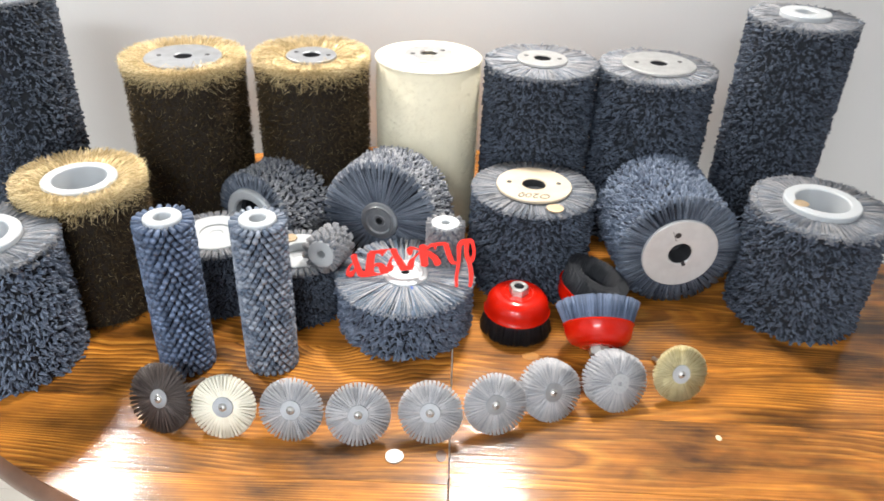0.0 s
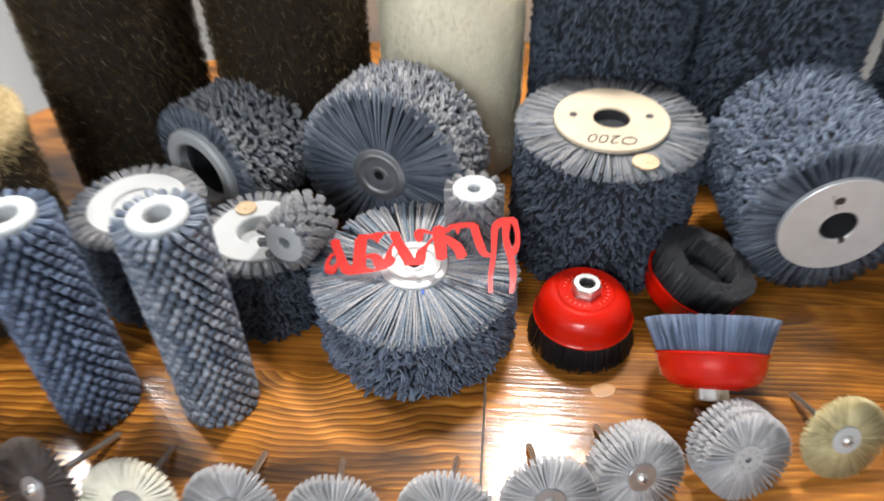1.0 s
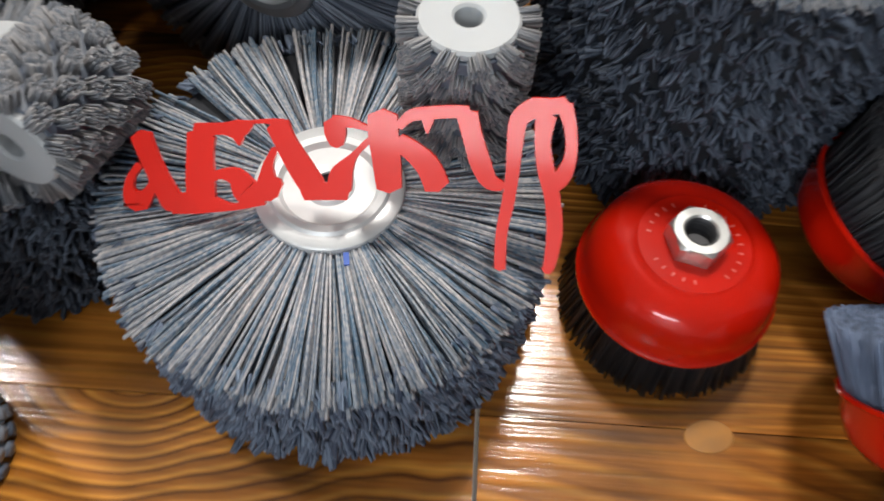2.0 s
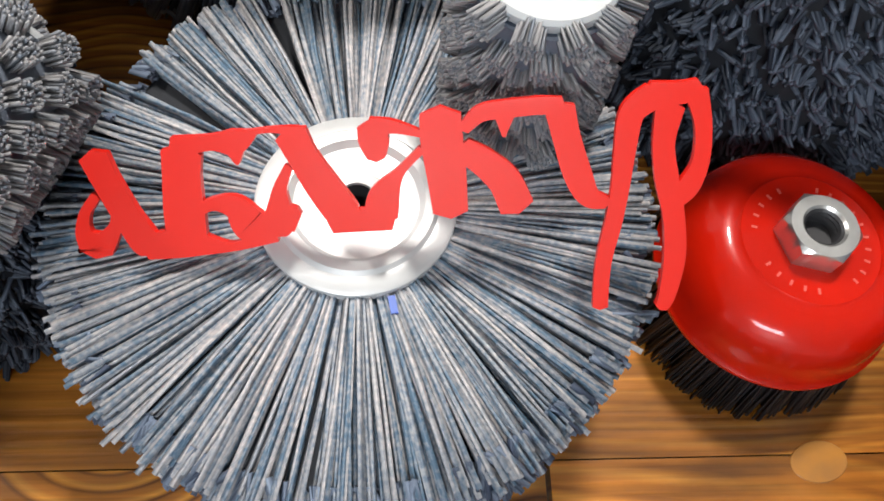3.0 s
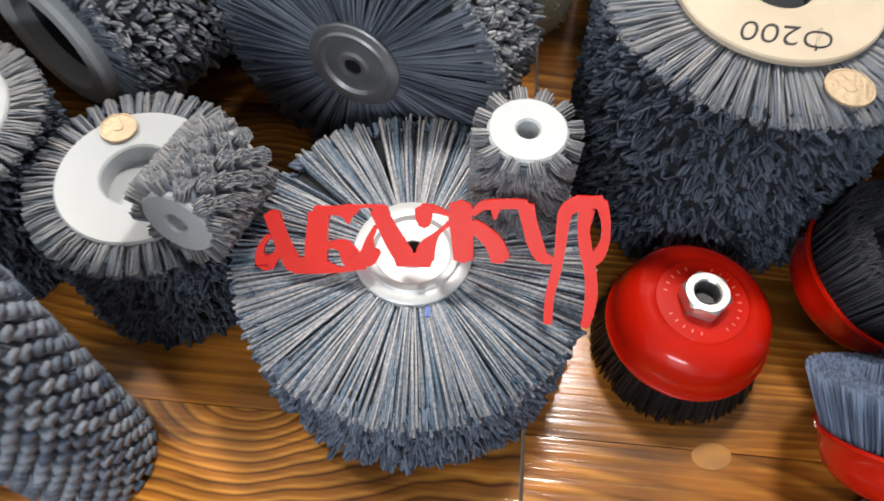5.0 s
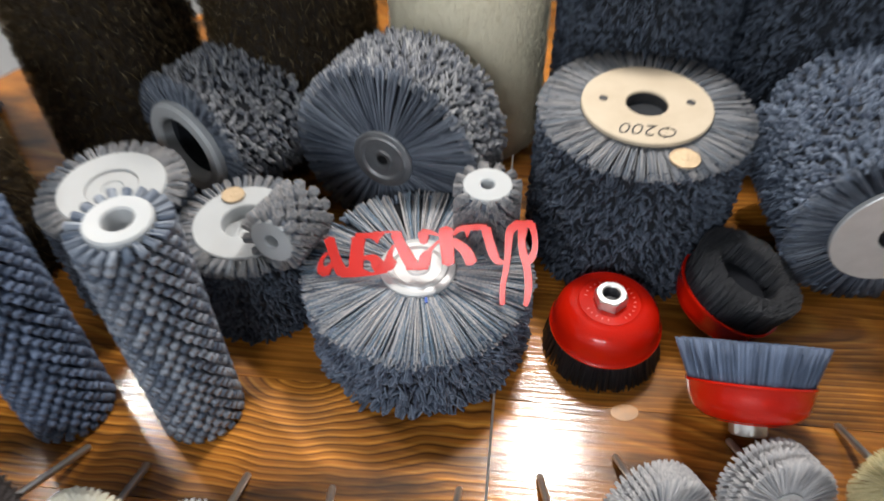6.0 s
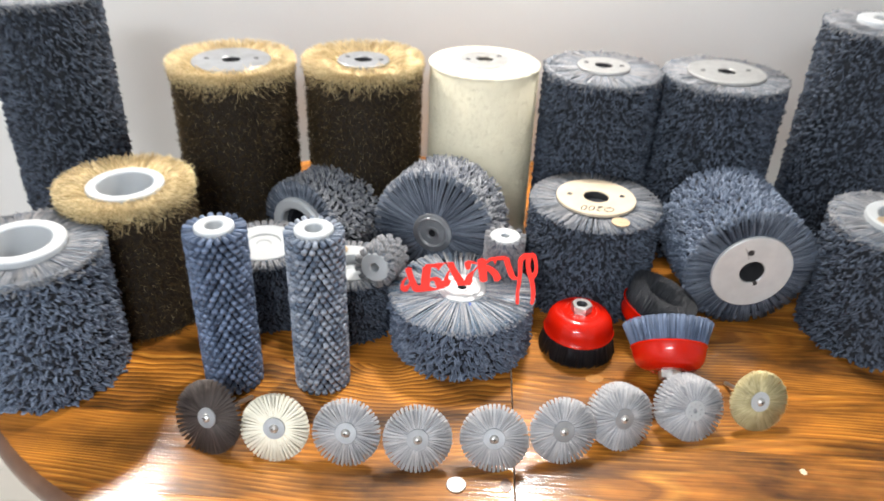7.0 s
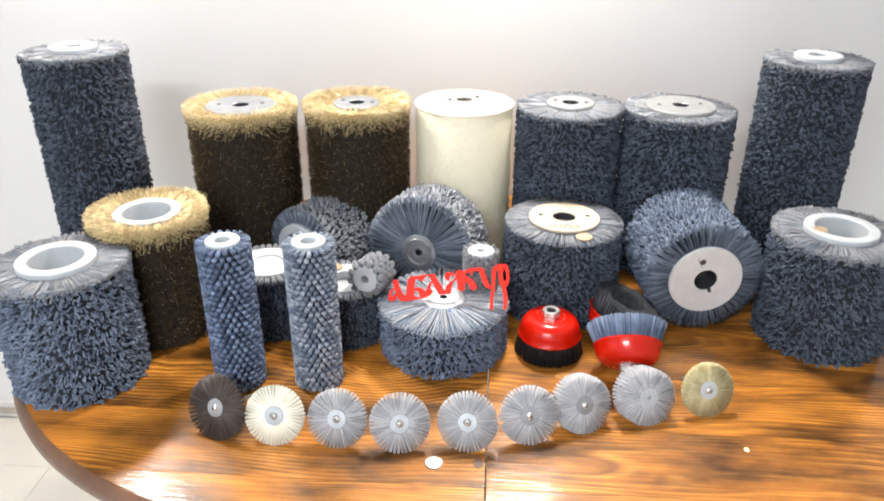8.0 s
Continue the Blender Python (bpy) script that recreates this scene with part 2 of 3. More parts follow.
WOOD = wood()
WOOD_HEART = wood("varnished_pine_heart", (-0.105, -0.040))
WOOD_KNOTTY = wood("varnished_pine_knotty", (-0.130, 0.115))
WOOD_EDGE = mat("dark_varnished_edge", (0.16, 0.075, 0.04), 0.35, vary=0.6, scale=30, second=(0.08, 0.035, 0.018), coat=0.5)
KNOT = mat("wood_knot", (0.10, 0.035, 0.012), 0.3, vary=0.6, scale=150, coat=0.8)
KNOT_RED = mat("red_wood_knot", (0.20, 0.04, 0.010), 0.3, vary=0.6, scale=90, second=(0.10, 0.018, 0.006), coat=0.8)
KNOT_PALE = mat("pale_wood_knot", (0.50, 0.215, 0.040), 0.3, vary=0.8, scale=70, second=(0.36, 0.17, 0.05), coat=0.8)

# ---- mesh helpers ----


def smooth(bm, angle=40):
    for f_ in bm.faces:
        f_.smooth = True
    for e_ in bm.edges:
        if len(e_.link_faces) == 2 and e_.calc_face_angle(0) > radians(angle):
            e_.smooth = False


def part(name, bm, material, parent, label=""):
    me = bpy.data.meshes.new(name)
    smooth(bm)
    bm.to_mesh(me)
    bm.free()
    me.materials.append(material)
    ob = new(name, me)
    ob.parent = parent
    return tagged(ob, label)


def thing(name, m, label, category, group="", kind=""):
    ob = new(name)
    ob.empty_display_size = 0.02
    ob.matrix_world = m
    return tagged(ob, label, category, group, kind)


def box(x0, x1, y0, y1, z0, z1, bevel=0.0):
    bm = bmesh.new()
    bmesh.ops.create_cube(bm, size=1, matrix=Matrix.Translation(((x0 + x1) / 2, (y0 + y1) / 2, (z0 + z1) / 2)) @ Matrix.Diagonal((x1 - x0, y1 - y0, z1 - z0, 1)))
    if bevel:
        bmesh.ops.bevel(bm, geom=bm.edges[:], offset=bevel, segments=2, affect="EDGES")
    return bm


def lathe(profile, n=48, bm=None, m=None):
    """A solid of revolution round z from (radius, height) pairs; a profile that ends where it begins makes a ring."""
    bm = bm or bmesh.new()
    rows = []
    for r, z in profile:
        if r < 1e-6:
            rows.append([bm.verts.new((0, 0, z))])
        else:
            rows.append([bm.verts.new((r * math.cos(2 * math.pi * i / n), r * math.sin(2 * math.pi * i / n), z)) for i in range(n)])
    for a, b in zip(rows, rows[1:]):
        for i in range(n):
            j = (i + 1) % n
            vs = [a[i % len(a)], a[j % len(a)], b[j % len(b)], b[i % len(b)]]
            vs = list(dict.fromkeys(vs))
            if len(vs) > 2:
                bm.faces.new(vs)
    bmesh.ops.remove_doubles(bm, verts=bm.verts[:], dist=1e-7)
    bmesh.ops.recalc_face_normals(bm, faces=bm.faces[:])
    if m is not None:
        bm.transform(m)
    return bm


def ring(r_in, r_out, z0, z1, bevel=0.0008, n=56):
    b = bevel
    return lathe([(r_in + b, z1), (r_out - b, z1), (r_out, z1 - b), (r_out, z0 + b), (r_out - b, z0), (r_in + b, z0), (r_in, z0 + b), (r_in, z1 - b), (r_in + b, z1)], n)


def disc_solid(r, z0, z1, bevel=0.0006, n=40):
    return lathe([(0, z0), (r - bevel, z0), (r, z0 + bevel), (r, z1 - bevel), (r - bevel, z1), (0, z1)], n)


def strand_mesh(name, base, tip, r0, r1, material, parent, label="", mid=None, sides=3, kind="stuff"):
    """Many thin tapered rods in one mesh, from base to tip through an optional mid point."""
    base, tip = np.asarray(base, float), np.asarray(tip, float)
    levels = [base, tip] if mid is None else [base, np.asarray(mid, float), tip]
    n, k = len(base), len(levels)
    axis = tip - base
    axis /= np.linalg.norm(axis, axis=1, keepdims=True) + 1e-12
    ref = np.where(np.abs(axis[:, 2:3]) > 0.8, np.array([[1.0, 0, 0]]), np.array([[0, 0, 1.0]]))
    u = np.cross(axis, ref)
    u /= np.linalg.norm(u, axis=1, keepdims=True) + 1e-12
    v = np.cross(axis, u)
    co = np.empty((n, k, sides, 3))
    spin = np.random.rand(n, 1) * 6.28
    for j, pts in enumerate(levels):
        rad = r0 + (r1 - r0) * j / (k - 1)
        for s in range(sides):
            a = spin + 2 * math.pi * s / sides
            co[:, j, s] = pts + rad * (np.cos(a) * u + np.sin(a) * v)
    first = (np.arange(n) * k * sides)[:, None]
    quads = []
    for j in range(k - 1):
        for s in range(sides):
            t = (s + 1) % sides
            quads.append(np.concatenate([first + j * sides + s, first + j * sides + t, first + (j + 1) * sides + t, first + (j + 1) * sides + s], 1))
    quads = np.concatenate(quads)
    caps = np.concatenate([first + (k - 1) * sides + s for s in range(sides)], 1)
    loops = np.concatenate([quads.ravel(), caps.ravel()])
    sizes = np.concatenate([np.full(len(quads), 4), np.full(len(caps), sides)])
    me = bpy.data.meshes.new(name)
    me.vertices.add(n * k * sides)
    me.vertices.foreach_set("co", co.ravel())
    me.loops.add(len(loops))
    me.loops.foreach_set("vertex_index", loops.astype(np.int32))
    me.polygons.add(len(sizes))
    me.polygons.foreach_set("loop_start", (np.cumsum(sizes) - sizes).astype(np.int32))
    me.update(calc_edges=True)
    me.validate()
    me.materials.append(material)
    ob = new(name, me)
    ob.parent = parent
    return tagged(ob, label, kind=kind)


rng = np.random.default_rng(7)


def cyl(r, a, z):
    return np.stack([r * np.cos(a), r * np.sin(a), z], 1)


def side_tufts(name, r, h, depth, pitch, per, thick, material, parent, lean=0.34, label="", rim=0.0, crowd=1.0):
    """Bristle tips that close the mantle of a roll: clumps that lean together and leave dark gaps."""
    count = int(2 * math.pi * r * h / pitch ** 2)
    k = np.arange(count)
    jit = 0.38 * pitch
    ca = (k * 0.6180339887) % 1.0 * 2 * math.pi + rng.normal(0, jit / r, count)
    cz = np.clip(((k + 0.5) / count) ** crowd * h + rng.normal(0, jit, count), 0, h)
    la, lz = rng.normal(0, lean * depth, count), rng.normal(0, lean * depth, count)
    lr = rng.normal(0, 0.2 * depth, count)
    a = np.repeat(ca, per) + rng.normal(0, 0.42 * pitch / r, count * per)
    z = np.repeat(cz, per) + rng.normal(0, 0.42 * pitch, count * per)
    tr = r * (1 + rng.normal(0, 0.006, count * per)) + np.repeat(lr, per)
    # bristles next to the roll's ends stand a little shorter
    ta = a * 0.34 + np.repeat(ca, per) * 0.66 + np.repeat(la, per) / r
    tz = np.clip(z * 0.34 + np.repeat(cz, per) * 0.66 + np.repeat(lz, per), 0.001, h - 0.0035 + rim * rng.random(count * per))
    return strand_mesh(name, cyl(np.full(count * per, r - depth), a, np.clip(z, 0.001, h - 0.001)), cyl(tr, ta, tz), thick, thick * 0.85, material, parent, label)


def face_rays(name, r_in, r, z, count, layers, thick, material, parent, bunch=0, lift=0.0, label="", wave=0.0004, stray=0.018, gaps=(), ragged=0.010):
    """Bristles that lie along the flat end of a roll, fanning out from its core."""
    n = count * layers
    a = rng.random(n) * 2 * math.pi
    if bunch:
        c = np.round(a / (2 * math.pi) * bunch) * 2 * math.pi / bunch
        ta = c + (a - c) * 0.55 + rng.normal(0, 0.010, n)
        a = c + (a - c) * 0.85
    else:
        ta = a + rng.normal(0, stray, n)
    for g in gaps:
        d = (a - g + math.pi) % (2 * math.pi) - math.pi
        ta = ta + 0.06 * np.sign(d) * np.exp(-(d / 0.16) ** 2)
    deep = np.repeat(np.arange(layers), count) * thick * 1.7
    tr = r * (1 + rng.normal(0, ragged, n))
    zz = z - deep + rng.normal(0, thick * 0.5, n)
    base = cyl(np.full(n, r_in), a, zz)
    tip = cyl(tr, ta, zz + lift * rng.random(n) - 0.3 * lift)
    mid = cyl((r_in + tr) / 2, (a + ta) / 2, zz + rng.normal(0, 0.0006 + wave, n))
    return strand_mesh(name, base, tip, thick, thick, material, parent, label, mid=mid)


def turned(c, n, spin=0):
    """A pose whose z looks along n."""
    return Matrix.Translation(c) @ Vector(n).to_track_quat("Z", "Y").to_matrix().to_4x4() @ Matrix.Rotation(spin, 4, "Z")


# ---- structure ----
def structure(name, bm, material, label, category):
    return tagged(part(name, bm, material, None, label), category=category, kind="structure")


X0, X1, Y0 = -2.6, 2.6, -2.9
structure("wall_north", box(X0 - 0.1, X1 + 0.1, WALL_Y, WALL_Y + 0.1, FLOOR_Z - 0.1, CEIL_Z), PAINT, "plain off-white painted wall behind the table", "wall")
structure("wall_south", box(X0 - 0.1, X1 + 0.1, Y0 - 0.1, Y0, FLOOR_Z - 0.1, CEIL_Z), PAINT, "plain off-white painted wall", "wall")
structure("wall_west", box(X0 - 0.1, X0, Y0, WALL_Y, FLOOR_Z - 0.1, CEIL_Z), PAINT, "plain off-white painted wall", "wall")
structure("wall_east", box(X1, X1 + 0.1, Y0, WALL_Y, FLOOR_Z - 0.1, CEIL_Z), PAINT, "plain off-white painted wall", "wall")
structure("ceiling", box(X0 - 0.1, X1 + 0.1, Y0 - 0.1, WALL_Y + 0.1, CEIL_Z, CEIL_Z + 0.1), CEILING, "plain white ceiling", "ceiling")
floor = structure("floor", box(X0, X1, Y0, WALL_Y, FLOOR_Z - 0.1, FLOOR_Z - 0.006), LAMINATE, "pale laminate board floor", "floor")
skirt = structure("baseboard", box(X0, X1, WALL_Y - 0.016, WALL_Y, FLOOR_Z, FLOOR_Z + 0.055, 0.003), SKIRT, "pale vinyl skirting board along the wall", "baseboard")
part("strip", box(X0, X1, WALL_Y - 0.020, WALL_Y - 0.0165, FLOOR_Z + 0.014, FLOOR_Z + 0.038, 0.001), SKIRT_CAP, skirt, "brown middle strip")

# ---- table ----
TX, TY, TA, TB, TN = 0.07, 0.13, 0.78, 0.54, 2.3
SEAM, THICK = 0.068, 0.034


def half_width(y):
    return TA * max(0.0, 1 - abs((y - TY) / TB) ** TN) ** (1 / TN)


table = thing("oval_table", pose(0, 0, 0), "varnished orange-brown pine oval table with a centre seam", "table")


def plank(side, y0, y1):
    """One board of a table leaf, its outer end following the oval."""
    bm = bmesh.new()
    g = 0.0003
    ys = [y0 + g + (y1 - y0 - 2 * g) * i / 14 for i in range(15)]
    edge = []
    for y in ys:
        w = half_width(y) - 0.004
        edge.append((TX + side * w, y))
    inner = SEAM + side * 0.0011
    pts = [(inner, ys[0])] + edge + [(inner, ys[-1])]
    top = [bm.verts.new((x, y, 0)) for x, y in pts]
    f_ = bm.faces.new(top)
    ext = bmesh.ops.extrude_face_region(bm, geom=[f_])
    for v_ in ext["geom"]:
        if isinstance(v_, bmesh.types.BMVert):
            v_.co.z = -THICK
    bmesh.ops.recalc_face_normals(bm, faces=bm.faces[:])
    return part("plank", bm, WOOD_HEART if side < 0 and y0 < -0.1 < y1 else WOOD_KNOTTY if side < 0 and y0 < 0.1 < y1 else WOOD, table)


cuts = [TY - TB + 0.003, -0.300, -0.176, -0.052, 0.074, 0.196, 0.320, 0.445, 0.560, TY + TB - 0.003]
for side in (-1, 1):
    for y0, y1 in zip(cuts, cuts[1:]):
        plank(side, y0, y1)


def rim():
    """The dark moulded edge band that runs round the oval, slightly chipped along its upper lip."""
    bm = bmesh.new()
    rows = []
    N = 260
    for i in range(N):
        a = 2 * math.pi * i / N
        c, s = math.cos(a), math.sin(a)
        ex = math.copysign(abs(c) ** (2 / TN), c)
        ey = math.copysign(abs(s) ** (2 / TN), s)
        lip = 0.0012 * random.random()
        row = []
        for off, z in ((-0.0035, 0.0004 - lip), (0.002, -0.001 - lip), (0.008, -0.008), (0.010, -0.018), (0.008, -0.030), (-0.004, -0.038)):
            row.append(bm.verts.new((TX + ex * (TA + off), TY + ey * (TB + off), z)))
        rows.append(row)
    for i in range(N):
        a, b = rows[i], rows[(i + 1) % N]
        for k in range(6):
            bm.faces.new([a[k], b[k], b[(k + 1) % 6], a[(k + 1) % 6]])
    bmesh.ops.recalc_face_normals(bm, faces=bm.faces[:])
    return bm


part("edge_band", rim(), WOOD_EDGE, table, "dark chipped edge band")
part("apron", ring(0.36, 0.39, -0.12, -0.0345), WOOD_EDGE, table).location = (TX, TY, 0)
for sx in (-1, 1):
    for sy in (-1, 1):
        leg = lathe([(0, FLOOR_Z), (0.018, FLOOR_Z), (0.022, FLOOR_Z + 0.1), (0.034, -0.25), (0.036, -0.121), (0, -0.121)], 20)
        part("leg", leg, WOOD_EDGE, table).location = (TX + sx * 0.262, TY + sy * 0.262, 0)
part("knot", disc_solid(0.008, -0.002, 0.0005, 0.0003), KNOT, table, "dark knot").matrix_basis = pose(0.058, -0.255, 0) @ Matrix.Diagonal((0.8, 1.3, 1, 1))
part("knot", disc_solid(0.010, -0.002, 0.0005, 0.0003), KNOT_PALE, table, "pale oval knot").matrix_basis = pose(0.183, -0.055, 0, 0, 0, 8) @ Matrix.Diagonal((1.25, 0.85, 1, 1))
part("knot", disc_solid(0.013, -0.002, 0.0005, 0.0003), KNOT_RED, table, "large dark red knot").matrix_basis = pose(-0.130, 0.115, 0) @ Matrix.Diagonal((1.15, 0.9, 1, 1))
part("chip", disc_solid(0.004, -0.002, 0.0004, 0.0002, 7), CHIP, table, "bare chip in the varnish").matrix_basis = pose(0.417, -0.203, 0) @ Matrix.Diagonal((1, 1.3, 1, 1))

# ---- rolls ----


def hub_plate(parent, r, z, hole, material, thick=0.006, pins=True, label="steel end plate", keyway=False):
    p = part("end_plate", ring(hole, r, z, z + thick, 0.001), material, parent, label)
    part("bore", lathe([(hole - 0.0005, z + thick - 0.002), (hole - 0.0005, z - 0.03), (0, z - 0.03)], 32), HOLE, parent)
    if pins:
        for s in (-1, 1):
            part("pin_hole", disc_solid(0.0042, z + thick - 0.001, z + thick + 0.0004, 0.0002, 18), HOLE, p).location = (s * (hole + r) * 0.5, 0.004, 0)
    return p


def grey_roll(name, x, y, r, h, material, plate_r, plate_mat, core, label, group="", pitch=0.0060, spin=0, plate="steel"):
    t = thing(name, pose(x, y, 0, 0, 0, spin), label, "roller brush", group)
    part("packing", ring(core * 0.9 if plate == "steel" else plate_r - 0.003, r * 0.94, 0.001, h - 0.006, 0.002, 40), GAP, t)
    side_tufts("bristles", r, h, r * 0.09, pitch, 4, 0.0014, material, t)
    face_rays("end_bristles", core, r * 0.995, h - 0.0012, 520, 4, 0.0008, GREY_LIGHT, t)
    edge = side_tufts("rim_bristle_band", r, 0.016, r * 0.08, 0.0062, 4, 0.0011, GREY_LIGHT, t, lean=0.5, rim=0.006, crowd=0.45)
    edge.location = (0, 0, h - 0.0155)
    if plate == "steel":
        hub_plate(t, plate_r, h, 0.0145, plate_mat, 0.005)
    else:
        part("tube", ring(plate_r * 0.42 if plate == "thick" else plate_r * 0.70, plate_r, 0.001, h + 0.008, 0.0015), PLASTIC, t, "white plastic core tube")
    return t


def wire_roll(name, x, y, r, h, label, plate_r=0.0, tube_r=0.0, group="", spin=0):
    t = thing(name, pose(x, y, 0, 0, 0, spin), label, "roller brush", group)
    core = plate_r or tube_r
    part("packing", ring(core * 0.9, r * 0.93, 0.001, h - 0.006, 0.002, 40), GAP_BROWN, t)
    # Shade is in the mantle colour; bright strands paint glints and a lit rim.
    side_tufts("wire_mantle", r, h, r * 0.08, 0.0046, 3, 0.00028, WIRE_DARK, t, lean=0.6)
    side_tufts("wire_glint", r, h, r * 0.045, 0.010, 1, 0.00016, BRASS, t, lean=0.5)
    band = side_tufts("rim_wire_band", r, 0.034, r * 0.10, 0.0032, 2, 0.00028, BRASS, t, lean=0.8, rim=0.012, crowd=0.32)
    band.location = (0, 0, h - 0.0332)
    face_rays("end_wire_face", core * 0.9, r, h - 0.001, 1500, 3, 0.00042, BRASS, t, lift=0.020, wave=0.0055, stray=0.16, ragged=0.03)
    if plate_r:
        hub_plate(t, plate_r, h + 0.001, 0.0145, STEEL_DULL, 0.005)
    else:
        part("tube", ring(tube_r * 0.72, tube_r, 0.001, h + 0.006, 0.0015), PLASTIC, t, "white plastic core tube")
    return t


BACK = "upright rolls along the wall"
wire_roll("brass_wire_roll", -0.392, 0.287, 0.097, 0.311, "upright brass wire roller brush with a wide steel end plate", plate_r=0.062, group=BACK, spin=10)
wire_roll("brass_wire_roll", -0.187, 0.321, 0.095, 0.311, "upright brass wire roller brush with a small steel end plate", plate_r=0.042, group=BACK, spin=-10)

fibre = thing("fibre_roll", pose(0.008, 0.352, 0, 0, 0, 25), "upright cream natural fibre roller brush with steel end plate", "roller brush", BACK)
part("packing", lathe([(0, 0), (0.087, 0), (0.0885, 0.002), (0.0885, 0.306), (0.086, 0.310), (0, 0.310)], 64), CREAM, fibre)
side_tufts("fibre_mantle", 0.0905, 0.312, 0.003, 0.0060, 4, 0.0002, CREAM, fibre, lean=0.8)
face_rays("end_fibre_face", 0.030, 0.090, 0.3115, 1500, 3, 0.0005, CREAM_PALE, fibre)
hub_plate(fibre, 0.041, 0.312, 0.0145, STEEL, 0.006)

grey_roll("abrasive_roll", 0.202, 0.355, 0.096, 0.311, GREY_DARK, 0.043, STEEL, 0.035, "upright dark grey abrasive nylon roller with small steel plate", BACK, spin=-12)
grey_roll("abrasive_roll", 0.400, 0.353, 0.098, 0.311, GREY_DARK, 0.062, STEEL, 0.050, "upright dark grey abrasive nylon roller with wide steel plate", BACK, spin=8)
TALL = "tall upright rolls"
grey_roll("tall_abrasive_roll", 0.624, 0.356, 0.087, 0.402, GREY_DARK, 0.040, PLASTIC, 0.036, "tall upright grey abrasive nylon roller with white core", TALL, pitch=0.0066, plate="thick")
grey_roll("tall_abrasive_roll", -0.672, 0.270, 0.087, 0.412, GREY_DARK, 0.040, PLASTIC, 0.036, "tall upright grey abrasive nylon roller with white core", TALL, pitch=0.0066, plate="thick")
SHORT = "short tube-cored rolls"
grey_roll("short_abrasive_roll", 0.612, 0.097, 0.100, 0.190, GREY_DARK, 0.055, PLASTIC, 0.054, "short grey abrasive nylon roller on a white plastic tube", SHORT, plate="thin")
grey_roll("short_abrasive_roll", -0.553, -0.100, 0.096, 0.192, GREY, 0.054, PLASTIC, 0.052, "short grey abrasive nylon roller on a white plastic tube", SHORT, plate="thin")
wire_roll("brass_wire_roll", -0.481, 0.047, 0.090, 0.205, "short brass wire roller brush on a white plastic tube", tube_r=0.052, group=SHORT)

# roll with a plywood end plate
ply = thing("plywood_core_roll", pose(0.188, 0.168, 0), "grey abrasive nylon roller with a handwritten plywood end plate", "roller brush")
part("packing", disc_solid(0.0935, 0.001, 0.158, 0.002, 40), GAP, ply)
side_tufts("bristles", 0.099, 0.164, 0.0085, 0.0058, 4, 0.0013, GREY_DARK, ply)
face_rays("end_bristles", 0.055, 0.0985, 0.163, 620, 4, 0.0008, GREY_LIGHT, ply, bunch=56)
plate = hub_plate(ply, 0.060, 0.165, 0.019, PLY, 0.005, label="birch plywood end plate")
ink = bpy.data.curves.new("marker_text", "FONT")
ink.body, ink.size, ink.extrude, ink.shear, ink.align_x = "\u0424200", 0.022, 0.0002, 0.25, "CENTER"
ink.offset = -0.0003
ink_ob = new("marker_text", ink)
ink_mesh = bpy.data.meshes.new_from_object(ink_ob.evaluated_get(bpy.context.evaluated_depsgraph_get()))
bpy.data.objects.remove(ink_ob)
ink_mesh.materials.clear()
ink_mesh.materials.append(INK)
note = tagged(new("marker_text", ink_mesh), "handwritten black marker size")
note.parent = plate
note.matrix_basis = pose(0.0, -0.034, 0.1703, 0, 0, 176)


def coin(x, y, z, r, m, label, tilt=(0, 0)):
    t = thing("coin", pose(x, y, z, tilt[0], tilt[1], 0), label, "coin")
    b = 0.0003
    part("disc", lathe([(0, 0), (r - b, 0), (r, b), (r, 0.0017), (r - b, 0.002), (r * 0.90, 0.002), (r * 0.88, 0.0016), (0, 0.0016)], 40), m, t)
    part("relief", lathe([(0, 0.0015), (r * 0.3, 0.0015), (r * 0.26, 0.0021), (0, 0.0022)], 9), m, t)
    return t


coin(0.0, -0.260, 0.0, 0.0115, COIN, "small silver-coloured coin lying on the table")
coin(0.215, 0.095, 0.1655, 0.0132, COIN_BRASS, "brass-coloured coin lying on bristles")
coin(-0.190, 0.078, 0.1035, 0.011, COIN_BRASS, "brass-coloured coin lying on a white core")
coin(0.575, 0.085, 0.1965, 0.011, COIN_BRASS, "brass-coloured coin on a white tube rim")

# ---- large brushes standing on their rims ----


def disc_wheel(name, m, r, h, label, plate, hub_mat, hole, material=GREY, core=0.03, bunch=0, dished=False, face_mat=None, gaps=(), rods=None):
    t = thing(name, m, label, "wheel brush")
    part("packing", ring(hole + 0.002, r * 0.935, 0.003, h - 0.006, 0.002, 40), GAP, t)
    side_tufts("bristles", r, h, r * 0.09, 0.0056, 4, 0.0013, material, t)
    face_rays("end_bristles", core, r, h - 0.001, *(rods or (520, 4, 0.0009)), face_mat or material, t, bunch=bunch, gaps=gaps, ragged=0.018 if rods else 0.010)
    if dished:
        part("flange", lathe([(hole, h + 0.001), (hole, h + 0.0035), (plate * 0.30, h + 0.0042), (plate * 0.34, h + 0.0022), (plate * 0.62, h + 0.0022), (plate * 0.68, h + 0.0045), (plate * 0.78, h + 0.0048), (plate * 0.82, h + 0.0034), (plate * 0.97, h + 0.003), (plate, h + 0.002), (plate, h - 0.002), (hole, h - 0.002), (hole, h + 0.001)], 56), hub_mat, t, "pressed zinc flange")
        part("bore", lathe([(hole, h + 0.002), (hole, h - 0.03), (0, h - 0.03)], 28), HOLE, t)
    else:
        hub_plate(t, plate, h, hole, hub_mat, 0.006, pins=False, label="round end plate")
    return t


